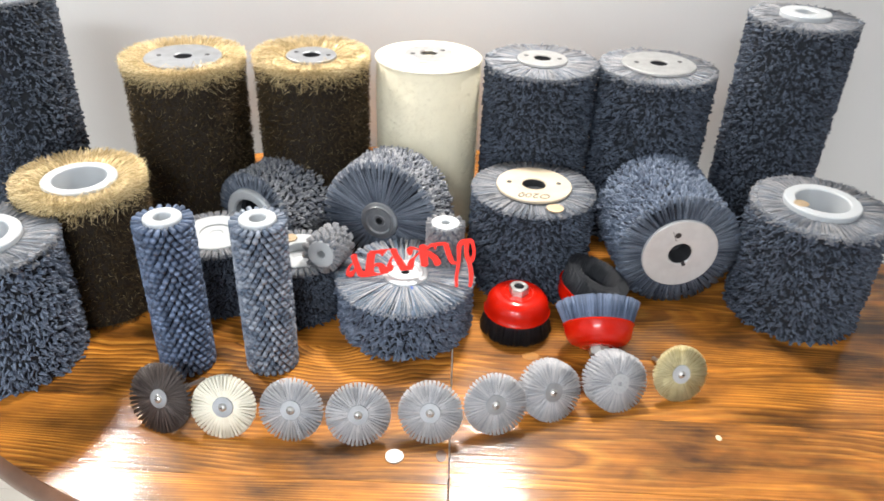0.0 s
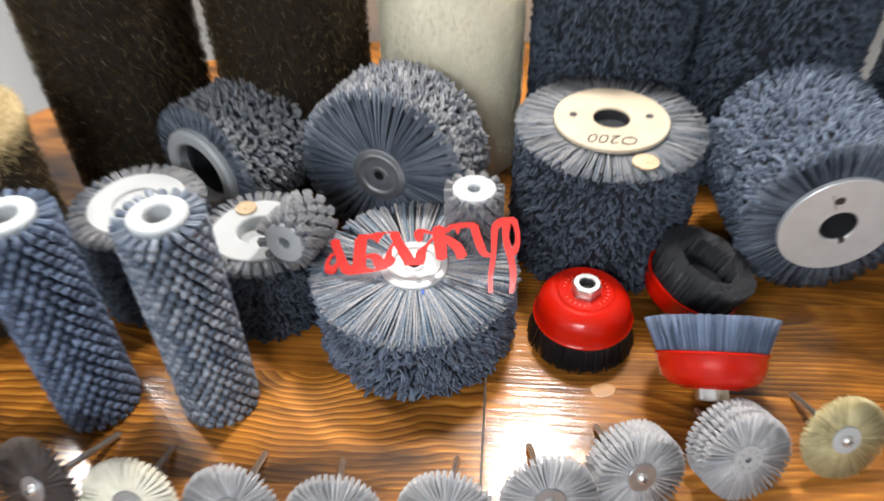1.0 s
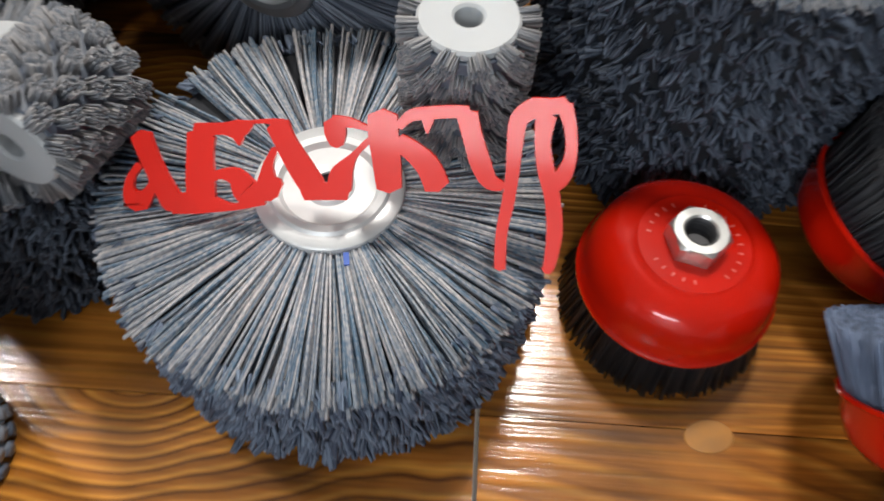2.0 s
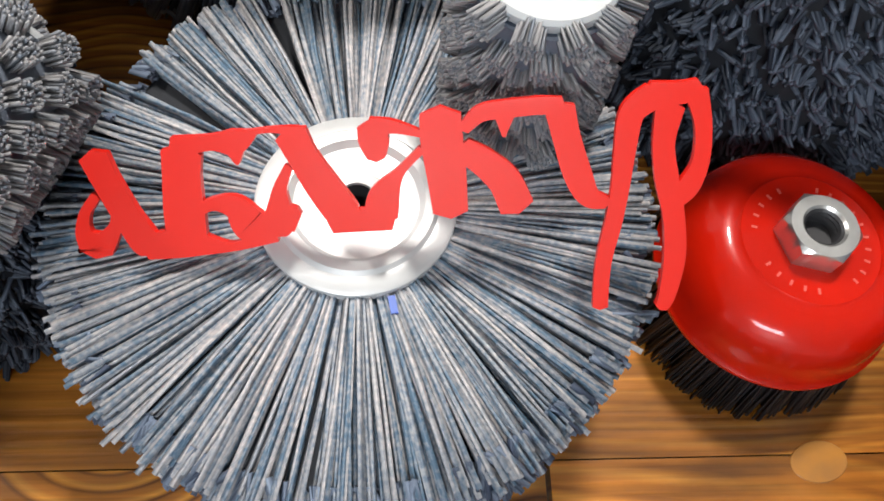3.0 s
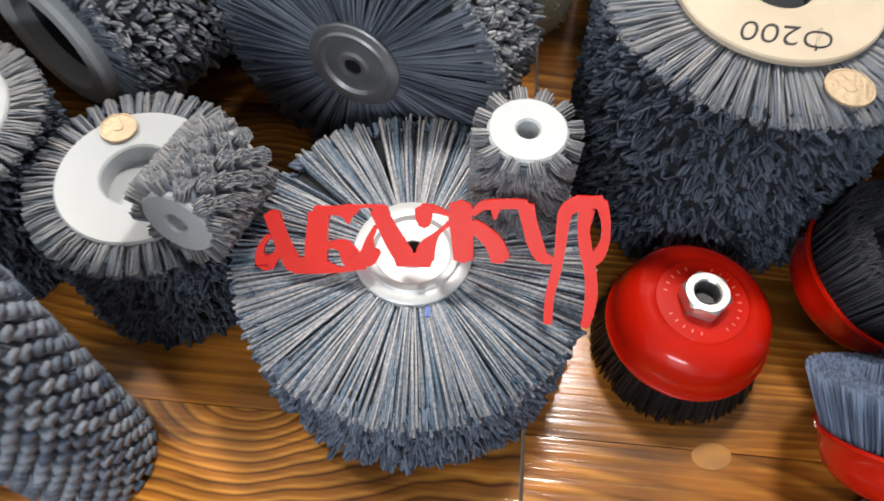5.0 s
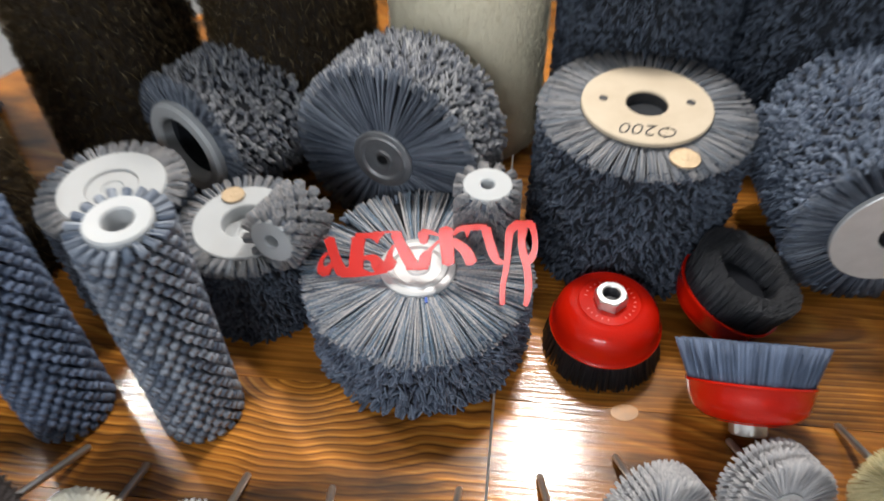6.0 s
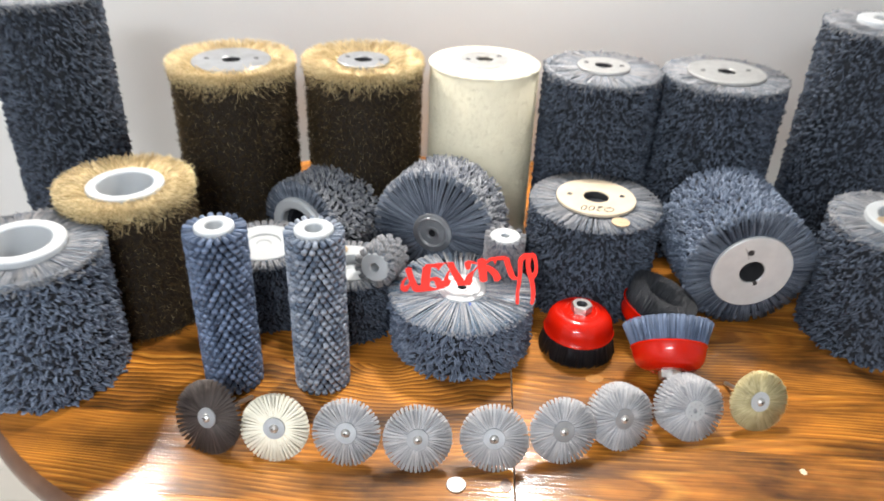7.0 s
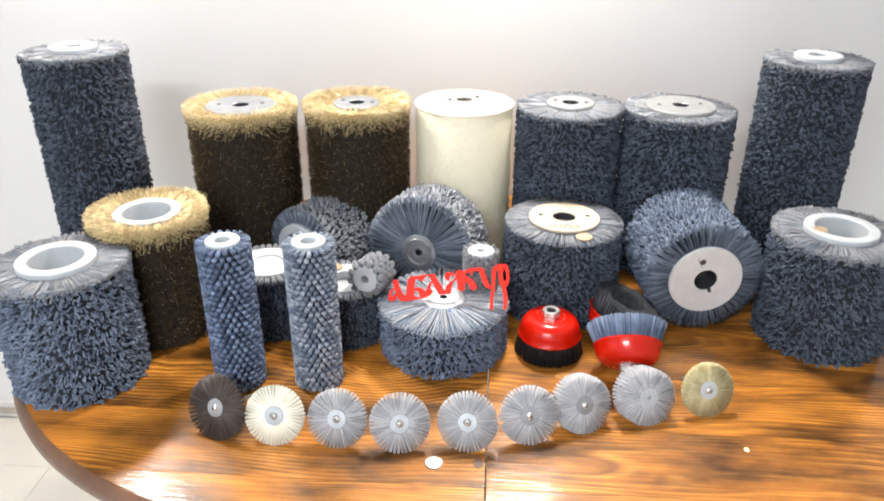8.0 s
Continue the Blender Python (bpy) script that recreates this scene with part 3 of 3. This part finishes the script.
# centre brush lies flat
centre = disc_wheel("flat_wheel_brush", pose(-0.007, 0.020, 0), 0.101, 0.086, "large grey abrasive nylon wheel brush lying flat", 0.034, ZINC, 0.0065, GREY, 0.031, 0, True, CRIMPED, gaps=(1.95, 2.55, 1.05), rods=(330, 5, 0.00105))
part("blue_tag", box(-0.0012, 0.0012, -0.003, 0.003, 0.0, 0.0012), BLUE_TAG, centre, "blue plastic tag").matrix_basis = pose(0.012, -0.0365, 0.086, 0, 0, 10)
wn = Vector((-0.30, -0.95, 0.06)).normalized()
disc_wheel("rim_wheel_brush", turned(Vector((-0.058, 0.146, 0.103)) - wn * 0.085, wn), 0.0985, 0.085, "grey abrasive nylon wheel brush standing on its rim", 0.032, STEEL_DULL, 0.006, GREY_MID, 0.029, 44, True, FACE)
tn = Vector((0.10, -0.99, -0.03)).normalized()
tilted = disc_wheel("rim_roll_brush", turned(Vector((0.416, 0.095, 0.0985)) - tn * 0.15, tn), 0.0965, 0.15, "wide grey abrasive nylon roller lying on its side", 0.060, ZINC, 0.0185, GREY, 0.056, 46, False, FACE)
part("keyway", box(-0.003, 0.003, -0.0245, -0.016, 0.1545, 0.1564), HOLE, tilted).matrix_basis = pose(0, 0, 0, 0, 0, 25)
part("pin_hole", disc_solid(0.0050, 0.1545, 0.1563, 0.0002, 20), HOLE, tilted).location = (-0.010, 0.034, 0)
part("scratch", box(-0.0004, 0.0004, 0.026, 0.046, 0.1555, 0.1563), HOLE, tilted).matrix_basis = pose(0, 0, 0, 0, 0, 25)
dn = Vector((-0.50, -0.86, 0.0)).normalized()
dk = thing("side_roll_brush", turned(Vector((-0.270, 0.172, 0.082)) - dn * 0.105, dn), "dark grey abrasive nylon roller lying on its side", "roller brush")
part("packing", ring(0.030, 0.073, 0.003, 0.099, 0.002, 40), GAP, dk)
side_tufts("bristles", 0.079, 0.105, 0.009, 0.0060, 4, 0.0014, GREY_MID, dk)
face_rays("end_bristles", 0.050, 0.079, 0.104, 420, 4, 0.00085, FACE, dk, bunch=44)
part("tube", ring(0.036, 0.054, 0.0, 0.114, 0.003), PLASTIC, dk, "white plastic core tube")


def low_tube_brush(x, y, r, h, label, hole, recess):
    t = thing("low_tube_brush", pose(x, y, 0), label, "roller brush", "low white-cored brushes")
    part("packing", ring(r * 0.6, r * 0.92, 0.001, h - 0.008, 0.002, 40), GAP, t)
    side_tufts("bristles", r, h - 0.003, r * 0.11, 0.0046, 5, 0.0010, GREY_DARK, t)
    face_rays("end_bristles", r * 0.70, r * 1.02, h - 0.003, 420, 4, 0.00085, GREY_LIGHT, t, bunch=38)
    part("tube", ring(hole, r * 0.74, 0.0, h, 0.0012), PLASTIC, t, "thick white plastic core")
    part("core_floor", lathe([(0, h - recess), (hole * 0.4, h - recess), (hole * 0.45, h - recess + 0.0012), (hole + 0.001, h - recess + 0.0012), (hole + 0.001, h - recess - 0.004), (0, h - recess - 0.004)], 36), PLASTIC, t, "recessed white plastic floor")
    return t


low_tube_brush(-0.170, 0.047, 0.064, 0.103, "low grey nylon brush on a thick white plastic core", 0.021, 0.016)
low_tube_brush(-0.300, 0.065, 0.068, 0.118, "low grey nylon brush on a thick white plastic core", 0.024, 0.004)

# ---- tufted rollers ----


def tuft_mesh(length, width, strands=13):
    base, tip = [], []
    for i in range(strands):
        a, q = 2.3999 * i, math.sqrt((i + 0.5) / strands)
        base.append((0.42 * width * q * math.cos(a), 0.42 * width * q * math.sin(a), 0))
        tip.append((0.47 * width * q * math.cos(a) + random.gauss(0, width * 0.03), 0.47 * width * q * math.sin(a) + random.gauss(0, width * 0.03), length * random.uniform(0.95, 1.02)))
    return base, tip


def tuft_spots(r, h, around, rows):
    for j in range(rows):
        z = h * (j + 0.55) / rows
        for i in range(around):
            yield 2 * math.pi * (i + 0.5 * (j % 2)) / around, z


def small_tufted(name, m, r, h, core_r, around, rows, label):
    """A short roller whose tufts can be told apart one by one."""
    t = thing(name, m, label, "roller brush")
    part("core", ring(0.006, core_r, 0, h, 0.0012), PLASTIC, t, "white plastic core")
    part("bore", lathe([(0.0062, h - 0.003), (0.0062, h - 0.02), (0, h - 0.02)], 20), HOLE, t)
    # Dark ring added over the white core to paint the shade between tufts.
    part("sleeve", ring(core_r - 0.001, core_r + 0.0018, 0.004, h - 0.004, 0.0006), FACE, t, "added dark ring painting the shade between tufts")
    base, tip = tuft_mesh(r - core_r + 0.0015, 0.0100, 40)
    master = strand_mesh("tuft", base, tip, 0.0007, 0.0007, GREY_LIGHT, t, kind="")
    first = True
    for a, z in tuft_spots(r, h, around, rows):
        ob = master if first else new("tuft", master.data)
        first = False
        ob.parent = t
        d = Vector((math.cos(a), math.sin(a), random.gauss(0, 0.05)))
        ob.matrix_basis = turned(Vector((math.cos(a) * (core_r - 0.001), math.sin(a) * (core_r - 0.001), z)), d, random.random() * 6)
    return t


def long_tufted(x, y, r, h, core_r, material, label, spin=0):
    t = thing("tufted_roller", pose(x, y, 0, 0, 0, spin), label, "roller brush", "tall slim tufted rollers")
    part("core", ring(0.0108, core_r, 0, h, 0.0015), PLASTIC, t, "white plastic core tube")
    # Near-black ring stands in for shade on the white core between tufts.
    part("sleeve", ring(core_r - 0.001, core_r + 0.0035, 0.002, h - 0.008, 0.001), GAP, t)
    base, tip = tuft_mesh(r - core_r - 0.0008, 0.0086, 7)
    base, tip = np.array(base), np.array(tip)
    B, T, CB, CT = [], [], [], []
    for a, z in tuft_spots(r, h - 0.003, 22, 27):
        m = np.array(turned(Vector((math.cos(a) * core_r, math.sin(a) * core_r, z)), Vector((math.cos(a) + random.gauss(0, 0.03), math.sin(a), random.gauss(0, 0.05))), random.random() * 6))
        B.append(base @ m[:3, :3].T + m[:3, 3])
        T.append(tip @ m[:3, :3].T + m[:3, 3])
        CB.append(m[:3, 3])
        CT.append(m[:3, 3] + m[:3, 2] * (r - core_r) * random.uniform(0.93, 1.0))
    strand_mesh("tuft_mantle", np.array(CB), np.array(CT), 0.0024, 0.0037, material, t, sides=8)
    strand_mesh("loose_bristle_mantle", np.concatenate(B), np.concatenate(T), 0.0006, 0.0006, material, t)
    return t


long_tufted(-0.306, -0.100, 0.0385, 0.238, 0.024, BLUE_NYLON, "tall slim roller with rows of blue-grey bristle tufts")
long_tufted(-0.188, -0.090, 0.0370, 0.236, 0.024, BLUE_PALE, "tall slim roller with rows of grey bristle tufts", 7)
small_tufted("small_tufted_roller", pose(0.050, 0.061, 0.088, 0, 0, 12), 0.0290, 0.066, 0.0215, 12, 7, "small tufted nylon roller with a white plastic core")
pn = Vector((-0.27, -0.95, 0.14)).normalized()
small_tufted("small_tufted_roller", turned(Vector((-0.129, 0.003, 0.124)) - pn * 0.056, pn), 0.0300, 0.056, 0.0208, 12, 6, "small tufted nylon roller resting across two brushes")

# ---- red cup brushes ----


def hex_nut(r, z0, z1, hole, n=48):
    """A hexagon nut with a round bore, its upper corners turned down to a cone."""
    bm = bmesh.new()
    rows = []
    flat = r * math.cos(math.pi / 6)
    for kind_, z in (("hex", z0), ("hex", z1 - 0.0022), ("cone", z1), ("lip", z1), ("bore", z1 - 0.0012), ("bore", z0 + 0.003)):
        row = []
        for i in range(n):
            a = 2 * math.pi * i / n
            edge = flat / math.cos((a + math.pi / 6) % (math.pi / 3) - math.pi / 6)
            q = {"hex": edge, "cone": min(edge, flat * 0.985), "lip": hole + 0.0012, "bore": hole}[kind_]
            drop = 0.55 * (edge - flat) if (kind_, z) == ("hex", z1 - 0.0022) else 0
            row.append(bm.verts.new((q * math.cos(a), q * math.sin(a), z + 0.0016 - drop * 1.2 if drop or kind_ == "hex" and z > z0 else z)))
        rows.append(row)
    for a, b in zip(rows, rows[1:]):
        for i in range(n):
            bm.faces.new([a[i], a[(i + 1) % n], b[(i + 1) % n], b[i]])
    bm.faces.new(rows[-1])
    bmesh.ops.recalc_face_normals(bm, faces=bm.faces[:])
    return bm


def cup_brush(m, material, label, flare=0.0235):
    t = thing("cup_brush", m @ Matrix.Scale(0.93, 4), label, "cup brush", "red cup brushes")
    prof = [(0, 0.0340), (0.012, 0.0340), (0.0290, 0.0338), (0.0305, 0.0325), (0.0335, 0.0322), (0.041, 0.0295), (0.0478, 0.0225), (0.0512, 0.012), (0.0525, 0.003), (0.0545, 0.001), (0.0545, -0.001), (0.052, -0.001), (0.050, 0.006), (0.045, 0.021), (0.03, 0.029), (0, 0.030)]
    cup = part("cup", lathe(prof, 64), RED, t, "glossy red enamelled steel cup")
    nut = part("nut", hex_nut(0.0160, 0.0325, 0.0455, 0.0080), STEEL, t, "zinc hexagon nut")
    part("thread", lathe([(0.0081, 0.0446), (0.0072, 0.0435), (0.0078, 0.0423), (0.0072, 0.0411), (0.0078, 0.0399), (0.0072, 0.0387), (0.0072, 0.0360), (0, 0.0360)], 28), HOLE, nut, "threaded bore")
    for k in range(26):
        if k % 7 in (5, 6):
            continue
        a = 2 * math.pi * k / 26
        part("embossed_mark", box(-0.0005, 0.0005, -0.0012, 0.0012, 0, 0.0005), RED_DARK, cup).matrix_basis = Matrix.Translation((0.0235 * math.cos(a), 0.0235 * math.sin(a), 0.0337)) @ Matrix.Rotation(a + math.pi / 2, 4, "Z")
    # Added black disc that keeps the inside of the cup dark.
    part("backing", lathe([(0, -0.006), (0.036, -0.006), (0.050, 0.001), (0.050, 0.004), (0, 0.004)], 40), BLACK_NYLON, t)
    n = 3200
    a, q = rng.random(n) * 2 * math.pi, rng.random(n)
    base = cyl(0.034 + 0.0165 * q, a, np.full(n, 0.002))
    tip = cyl(0.034 + (flare + 0.002) * q + rng.normal(0, 0.0005, n), a + rng.normal(0, 0.012, n), -0.0343 + rng.normal(0, 0.0004, n))
    strand_mesh("bristles", base, tip, 0.0006, 0.0006, material, t)
    return t


cup_brush(pose(0.164, 0.018, 0.0322, 0, 0, 15), BLACK_NYLON, "red cup brush standing on its black bristles")
c2 = Vector((0.0, -0.78, -0.63)).normalized()
cup_brush(turned((0.274, -0.054, 0.0600), c2), BLUE_NYLON, "red cup brush lying on its side, blue-grey bristles", 0.0275)
c3 = Vector((-0.36, -0.02, -0.93)).normalized()
cup_brush(turned((0.277, 0.054, 0.048), c3, 0.4), BLACK_NYLON, "red cup brush lying tilted with black bristles upward", 0.0195)

# ---- shank wheels in a row ----


def shank_wheel(x, y, yaw, label, material, r=0.0405, rows=1, gap=0.011, hub_r=0.0132, hub_mat=STEEL_DULL, dome=True, thin=0.0005, tilt=24, count=1600, stray=0.006):
    t = thing("shank_wheel_brush", pose(0, 0, 0), label, "wheel brush", "row of small shank wheels")
    deg, th = radians(yaw), radians(tilt)
    nrm = Vector((math.sin(deg) * math.cos(th), -math.cos(deg) * math.cos(th), math.sin(th)))
    up = Vector((0, 0, 1)) - nrm * nrm.z
    up.normalize()
    t.matrix_world = turned(Vector((x, y, 0.0)) + up * r, nrm)
    for k in range(rows):
        z0 = -k * gap
        part("core", disc_solid(r * (0.45 if material is BRASS_DULL else 0.86), z0 - 0.0060, z0 - 0.0026, 0.001, 30), material, t)
        a = rng.random(count) * 2 * math.pi
        clump = np.round(a / (2 * math.pi) * 46) * 2 * math.pi / 46
        ta = a + (clump - a) * 0.5 + rng.normal(0, stray, count)
        z = rng.random(count) * 0.0048
        base = cyl(np.full(count, hub_r * 0.8), a, z0 + z * 0.6 - 0.003)
        tip = cyl(r * (1 + rng.normal(0, 0.011, count)), ta, z0 - 0.0055 + z * 1.5)
        strand_mesh("bristles", base, tip, thin, thin, material, t)
        part("collar", disc_solid(hub_r * 0.8, z0 - gap * 0.8, z0 - 0.003, 0.0005, 24), hub_mat, t)
    part("washer", ring(0.003, hub_r, 0.0008, 0.0026, 0.0005, 36), hub_mat, t, "round metal washer")
    if dome:
        part("screw_head", lathe([(0, 0.0066), (0.0022, 0.0062), (0.0044, 0.0048), (0.0055, 0.0028), (0.0055, 0.0020), (0, 0.0020)], 20), STEEL, t)
        for q in (0, 90):
            part("slot", box(-0.0026, 0.0026, -0.0005, 0.0005, 0.0060, 0.0068), HOLE, t).matrix_basis = pose(0, 0, 0, 0, 0, q)
    else:
        for q in range(8):
            part("rivet", disc_solid(0.0014, 0.0024, 0.0034, 0.0003, 10), STEEL_DULL, t).location = (0.0085 * math.cos(q * 0.785), 0.0085 * math.sin(q * 0.785), 0)
    back = -(rows - 1) * gap - 0.004
    long = (r * math.cos(th) - 0.0028) / math.sin(th) + back - 0.002
    part("shank", lathe([(0, back + 0.002), (0.003, back + 0.002), (0.003, back - long), (0.0024, back - long - 0.0015), (0, back - long - 0.0015)], 16), STEEL, t, "steel drive shank")
    return t


shank_wheel(-0.306, -0.236, -19, "small dark brown horsehair wheel brush on a shank", BROWN_HAIR, r=0.045, thin=0.0004, hub_r=0.0125)
shank_wheel(-0.219, -0.241, -2, "small cream fibre wheel brush on a steel shank", CREAM_PALE, thin=0.0008, count=2600)
shank_wheel(-0.134, -0.241, -3, "small pale grey nylon wheel brush with loose bristles", GREY_PALE, thin=0.0006, count=1000)
shank_wheel(-0.046, -0.244, 7, "small pale grey nylon wheel brush on a shank", GREY_PALE)
shank_wheel(0.041, -0.235, -3, "small pale grey nylon wheel brush on a shank", GREY_PALE)
shank_wheel(0.128, -0.215, 11, "small pale grey nylon wheel brush on a shank", GREY_PALE)
shank_wheel(0.207, -0.186, 22, "wide pale grey nylon wheel brush on a shank", GREY_PALE, rows=4, gap=0.006)
shank_wheel(0.297, -0.163, 18, "triple-row pale grey nylon wheel brush on a shank", GREY_PALE, rows=3, gap=0.0125, hub_r=0.0135, hub_mat=PLASTIC, dome=False)
shank_wheel(0.384, -0.137, 14, "small dull brass wire wheel brush on a shank", BRASS_DULL, r=0.039, thin=0.0003, count=1900, hub_mat=PLASTIC, stray=0.12)

# ---- cut-out lettering ----
# pen strokes of each letter: (along, up, width) in millimetres
LETTER_A = [
    [(8.0, -3.5, 9.3), (9.7, -11.1, 8.7), (13.3, -23.0, 8.9), (16.9, -32.2, 9.9), (18.2, -34.8, 6.7)],
    [(5.3, -16.0, 3.1), (0.5, -21.1, 3.3), (-1.6, -27.3, 5.5), (0.5, -32.1, 11.6), (0.3, -34.3, 9.6)],
    [(10.9, -18.9, 3.5), (9.1, -25.7, 3.9), (4.0, -31.3, 7.1)],
]
LETTER_B = [
    [(34.8, -4.6, 12.1), (33.2, -11.9, 11.6), (31.4, -23.3, 12.7), (30.5, -31.2, 12.5)],
    [(16.5, -33.8, 7.9), (30.1, -33.2, 9.4), (44.8, -35.6, 2.7), (57.0, -31.1, 8.5)],
    [(35.2, -23.2, 3.8), (41.0, -21.3, 4.2), (47.2, -22.9, 8.0), (50.8, -28.7, 11.5), (53.7, -30.4, 10.4)],
    [(32.9, -3.0, 6.6), (43.9, -2.4, 4.7), (51.1, -2.9, 7.6), (57.6, -0.7, 2.1)],
    [(50.9, -4.0, 7.3), (50.9, -9.5, 1.1)],
    [(56.9, -0.3, 1.4), (64.1, -0.3, 1.8), (70.1, -1.5, 3.6)],
]
LETTER_A_JOINED = [
    [(68.1, -1.7, 9.8), (70.7, -9.2, 9.1), (75.2, -18.8, 10.4), (80.1, -27.8, 10.6), (82.7, -30.6, 7.6)],
    [(65.8, -11.6, 2.6), (62.2, -17.9, 4.1), (60.8, -23.9, 7.2), (59.5, -29.3, 9.6), (58.3, -32.0, 6.6)],
    [(65.8, -25.1, 4.2), (61.4, -29.4, 7.7)],
    [(76.2, -29.7, 7.6), (86.8, -30.1, 7.2), (94.1, -30.0, 7.9)],
]
LETTER_ZHE = [
    [(91.8, -1.4, 8.1), (92.1, -6.3, 8.9), (92.2, -11.2, 5.4)],
    [(105.6, -9.7, 2.5), (98.6, -15.9, 3.1), (93.1, -23.0, 9.3), (91.3, -29.2, 10.2)],
    [(91.7, -2.1, 6.0), (98.2, -2.3, 3.9), (106.1, -5.2, 1.9)],
    [(112.0, 0.2, 11.8), (111.7, -6.9, 12.4), (112.1, -16.0, 11.9), (112.3, -29.6, 10.5)],
    [(118.3, -4.7, 3.5), (123.4, -0.7, 4.8), (130.3, 0.0, 5.2), (138.8, 0.2, 5.1), (146.4, -0.3, 4.8)],
    [(130.2, -1.3, 6.2), (129.6, -7.9, 0.9)],
    [(117.5, -10.6, 7.1), (123.7, -15.4, 8.6), (129.0, -21.4, 9.8), (132.1, -29.7, 10.4)],
]
LETTER_U = [
    [(145.8, -1.1, 8.6), (147.4, -9.6, 8.0), (150.2, -20.7, 8.3), (153.4, -28.0, 6.6), (158.6, -30.3, 3.7)],
    [(171.9, 0.3, 7.8), (165.9, -4.1, 7.2), (163.9, -14.5, 6.3), (162.6, -25.3, 5.4), (160.5, -36.6, 5.2), (157.3, -50.1, 4.8), (156.1, -64.9, 4.8)],
]
LETTER_R = [
    [(170.6, 1.4, 5.7), (178.9, 0.4, 6.4), (184.2, 1.3, 5.4)],
    [(183.5, 0.4, 6.4), (185.7, -9.1, 4.8), (185.4, -19.7, 4.9), (182.2, -27.2, 6.5), (178.7, -31.2, 5.1)],
    [(176.4, -3.2, 8.2), (174.8, -13.5, 6.3), (175.9, -24.5, 6.8), (178.1, -35.9, 6.3), (178.7, -49.6, 6.5), (176.6, -62.7, 5.1), (174.8, -66.5, 4.0)],
]


def stroke(bm, pts, lift):
    """A flat ribbon of changing width, with thickness and blunt ends, along a bent line."""
    fine = []
    P = [Vector(q) for q in pts]
    for i in range(len(P) - 1):
        p0, p1, p2, p3 = P[max(i - 1, 0)], P[i], P[i + 1], P[min(i + 2, len(P) - 1)]
        for k in range(6):
            t = k / 6
            fine.append(0.5 * (2 * p1 + (p2 - p0) * t + (2 * p0 - 5 * p1 + 4 * p2 - p3) * t * t + (3 * p1 - p0 - 3 * p2 + p3) * t ** 3))
    fine.append(P[-1])
    left, right = [], []
    for i, p in enumerate(fine):
        d = (fine[min(i + 1, len(fine) - 1)] - fine[max(i - 1, 0)]).xy.normalized()
        s = Vector((-d.y, d.x)) * p.z / 2
        left.append(p.xy + s)
        right.append(p.xy - s)
    d1, d0 = (fine[-1] - fine[-2]).xy.normalized(), (fine[0] - fine[1]).xy.normalized()
    loop = left + [fine[-1].xy + d1 * fine[-1].z * 0.2] + right[::-1] + [fine[0].xy + d0 * fine[0].z * 0.2]
    z0, z1 = lift, lift + 2.6
    lo = [bm.verts.new((q.x / 1000, q.y / 1000, z0 / 1000)) for q in loop]
    hi = [bm.verts.new((q.x / 1000, q.y / 1000, z1 / 1000)) for q in loop]
    n, h = len(loop), len(left)
    for i in range(n):
        bm.faces.new([lo[i], lo[(i + 1) % n], hi[(i + 1) % n], hi[i]])
    for v_ in (lo, hi):
        for i in range(h - 1):
            bm.faces.new([v_[i], v_[i + 1], v_[n - 3 - i], v_[n - 2 - i]])
        bm.faces.new([v_[h - 1], v_[h], v_[h + 1]])
        bm.faces.new([v_[n - 1], v_[0], v_[n - 2]])


ex, nz = Vector((0.9865, 0.0019, 0.1635)).normalized(), Vector((-0.1083, -0.7418, 0.6618)).normalized()
ey = nz.cross(ex)
sign = thing("lettering_sign", Matrix.Translation((-0.0920, 0.0245, 0.1145)) @ Matrix((ex, ey, nz)).transposed().to_4x4(), "red acrylic cut-out word lying tilted on a brush", "sign")
layer = 0
for strokes in (LETTER_A, LETTER_B, LETTER_A_JOINED, LETTER_ZHE, LETTER_U, LETTER_R):
    letter_bm = bmesh.new()
    for pts in strokes:
        stroke(letter_bm, pts, 0.006 * layer)
        layer += 1
    bmesh.ops.recalc_face_normals(letter_bm, faces=letter_bm.faces[:])
    part("letter", letter_bm, RED_SIGN, sign)

# ---- lamps out of view above the table ----
for x in (0.19, -0.98):
    lamp = thing("wall_lamp", pose(x, WALL_Y, 1.26), "white wall-mounted display lamp", "lamp")
    part("arm", box(-0.012, 0.012, -0.13, 0.0, 0.0, 0.02, 0.003), SHADE, lamp)
    part("shade", lathe([(0.0, 0.03), (0.05, 0.03), (0.11, -0.02), (0.107, -0.02), (0.048, 0.026), (0, 0.026)], 40), SHADE, lamp).matrix_basis = pose(0, -0.125, -0.01, 20, 0, 0)
# Unseen panel added on the ceiling to go with the front fill.
fixture = thing("fill_panel", pose(-0.5, -2.3, CEIL_Z), "unseen rectangular ceiling panel added for the fill light", "lamp")
part("housing", box(-0.63, 0.63, -0.33, 0.33, -0.025, 0, 0.004), SHADE, fixture)

# ---- floor boards ----
for j in range(8):
    y1 = WALL_Y - 0.02 - j * 0.19
    for i in range(4):
        x0 = X0 + i * 1.3 + (0.5 if j % 2 else 0) - 0.3
        part("floorboard", box(max(x0 + 0.0008, X0), min(x0 + 1.2992, X1), y1 - 0.189, y1, FLOOR_Z - 0.005, FLOOR_Z - 0.0004), LAMINATE, floor)
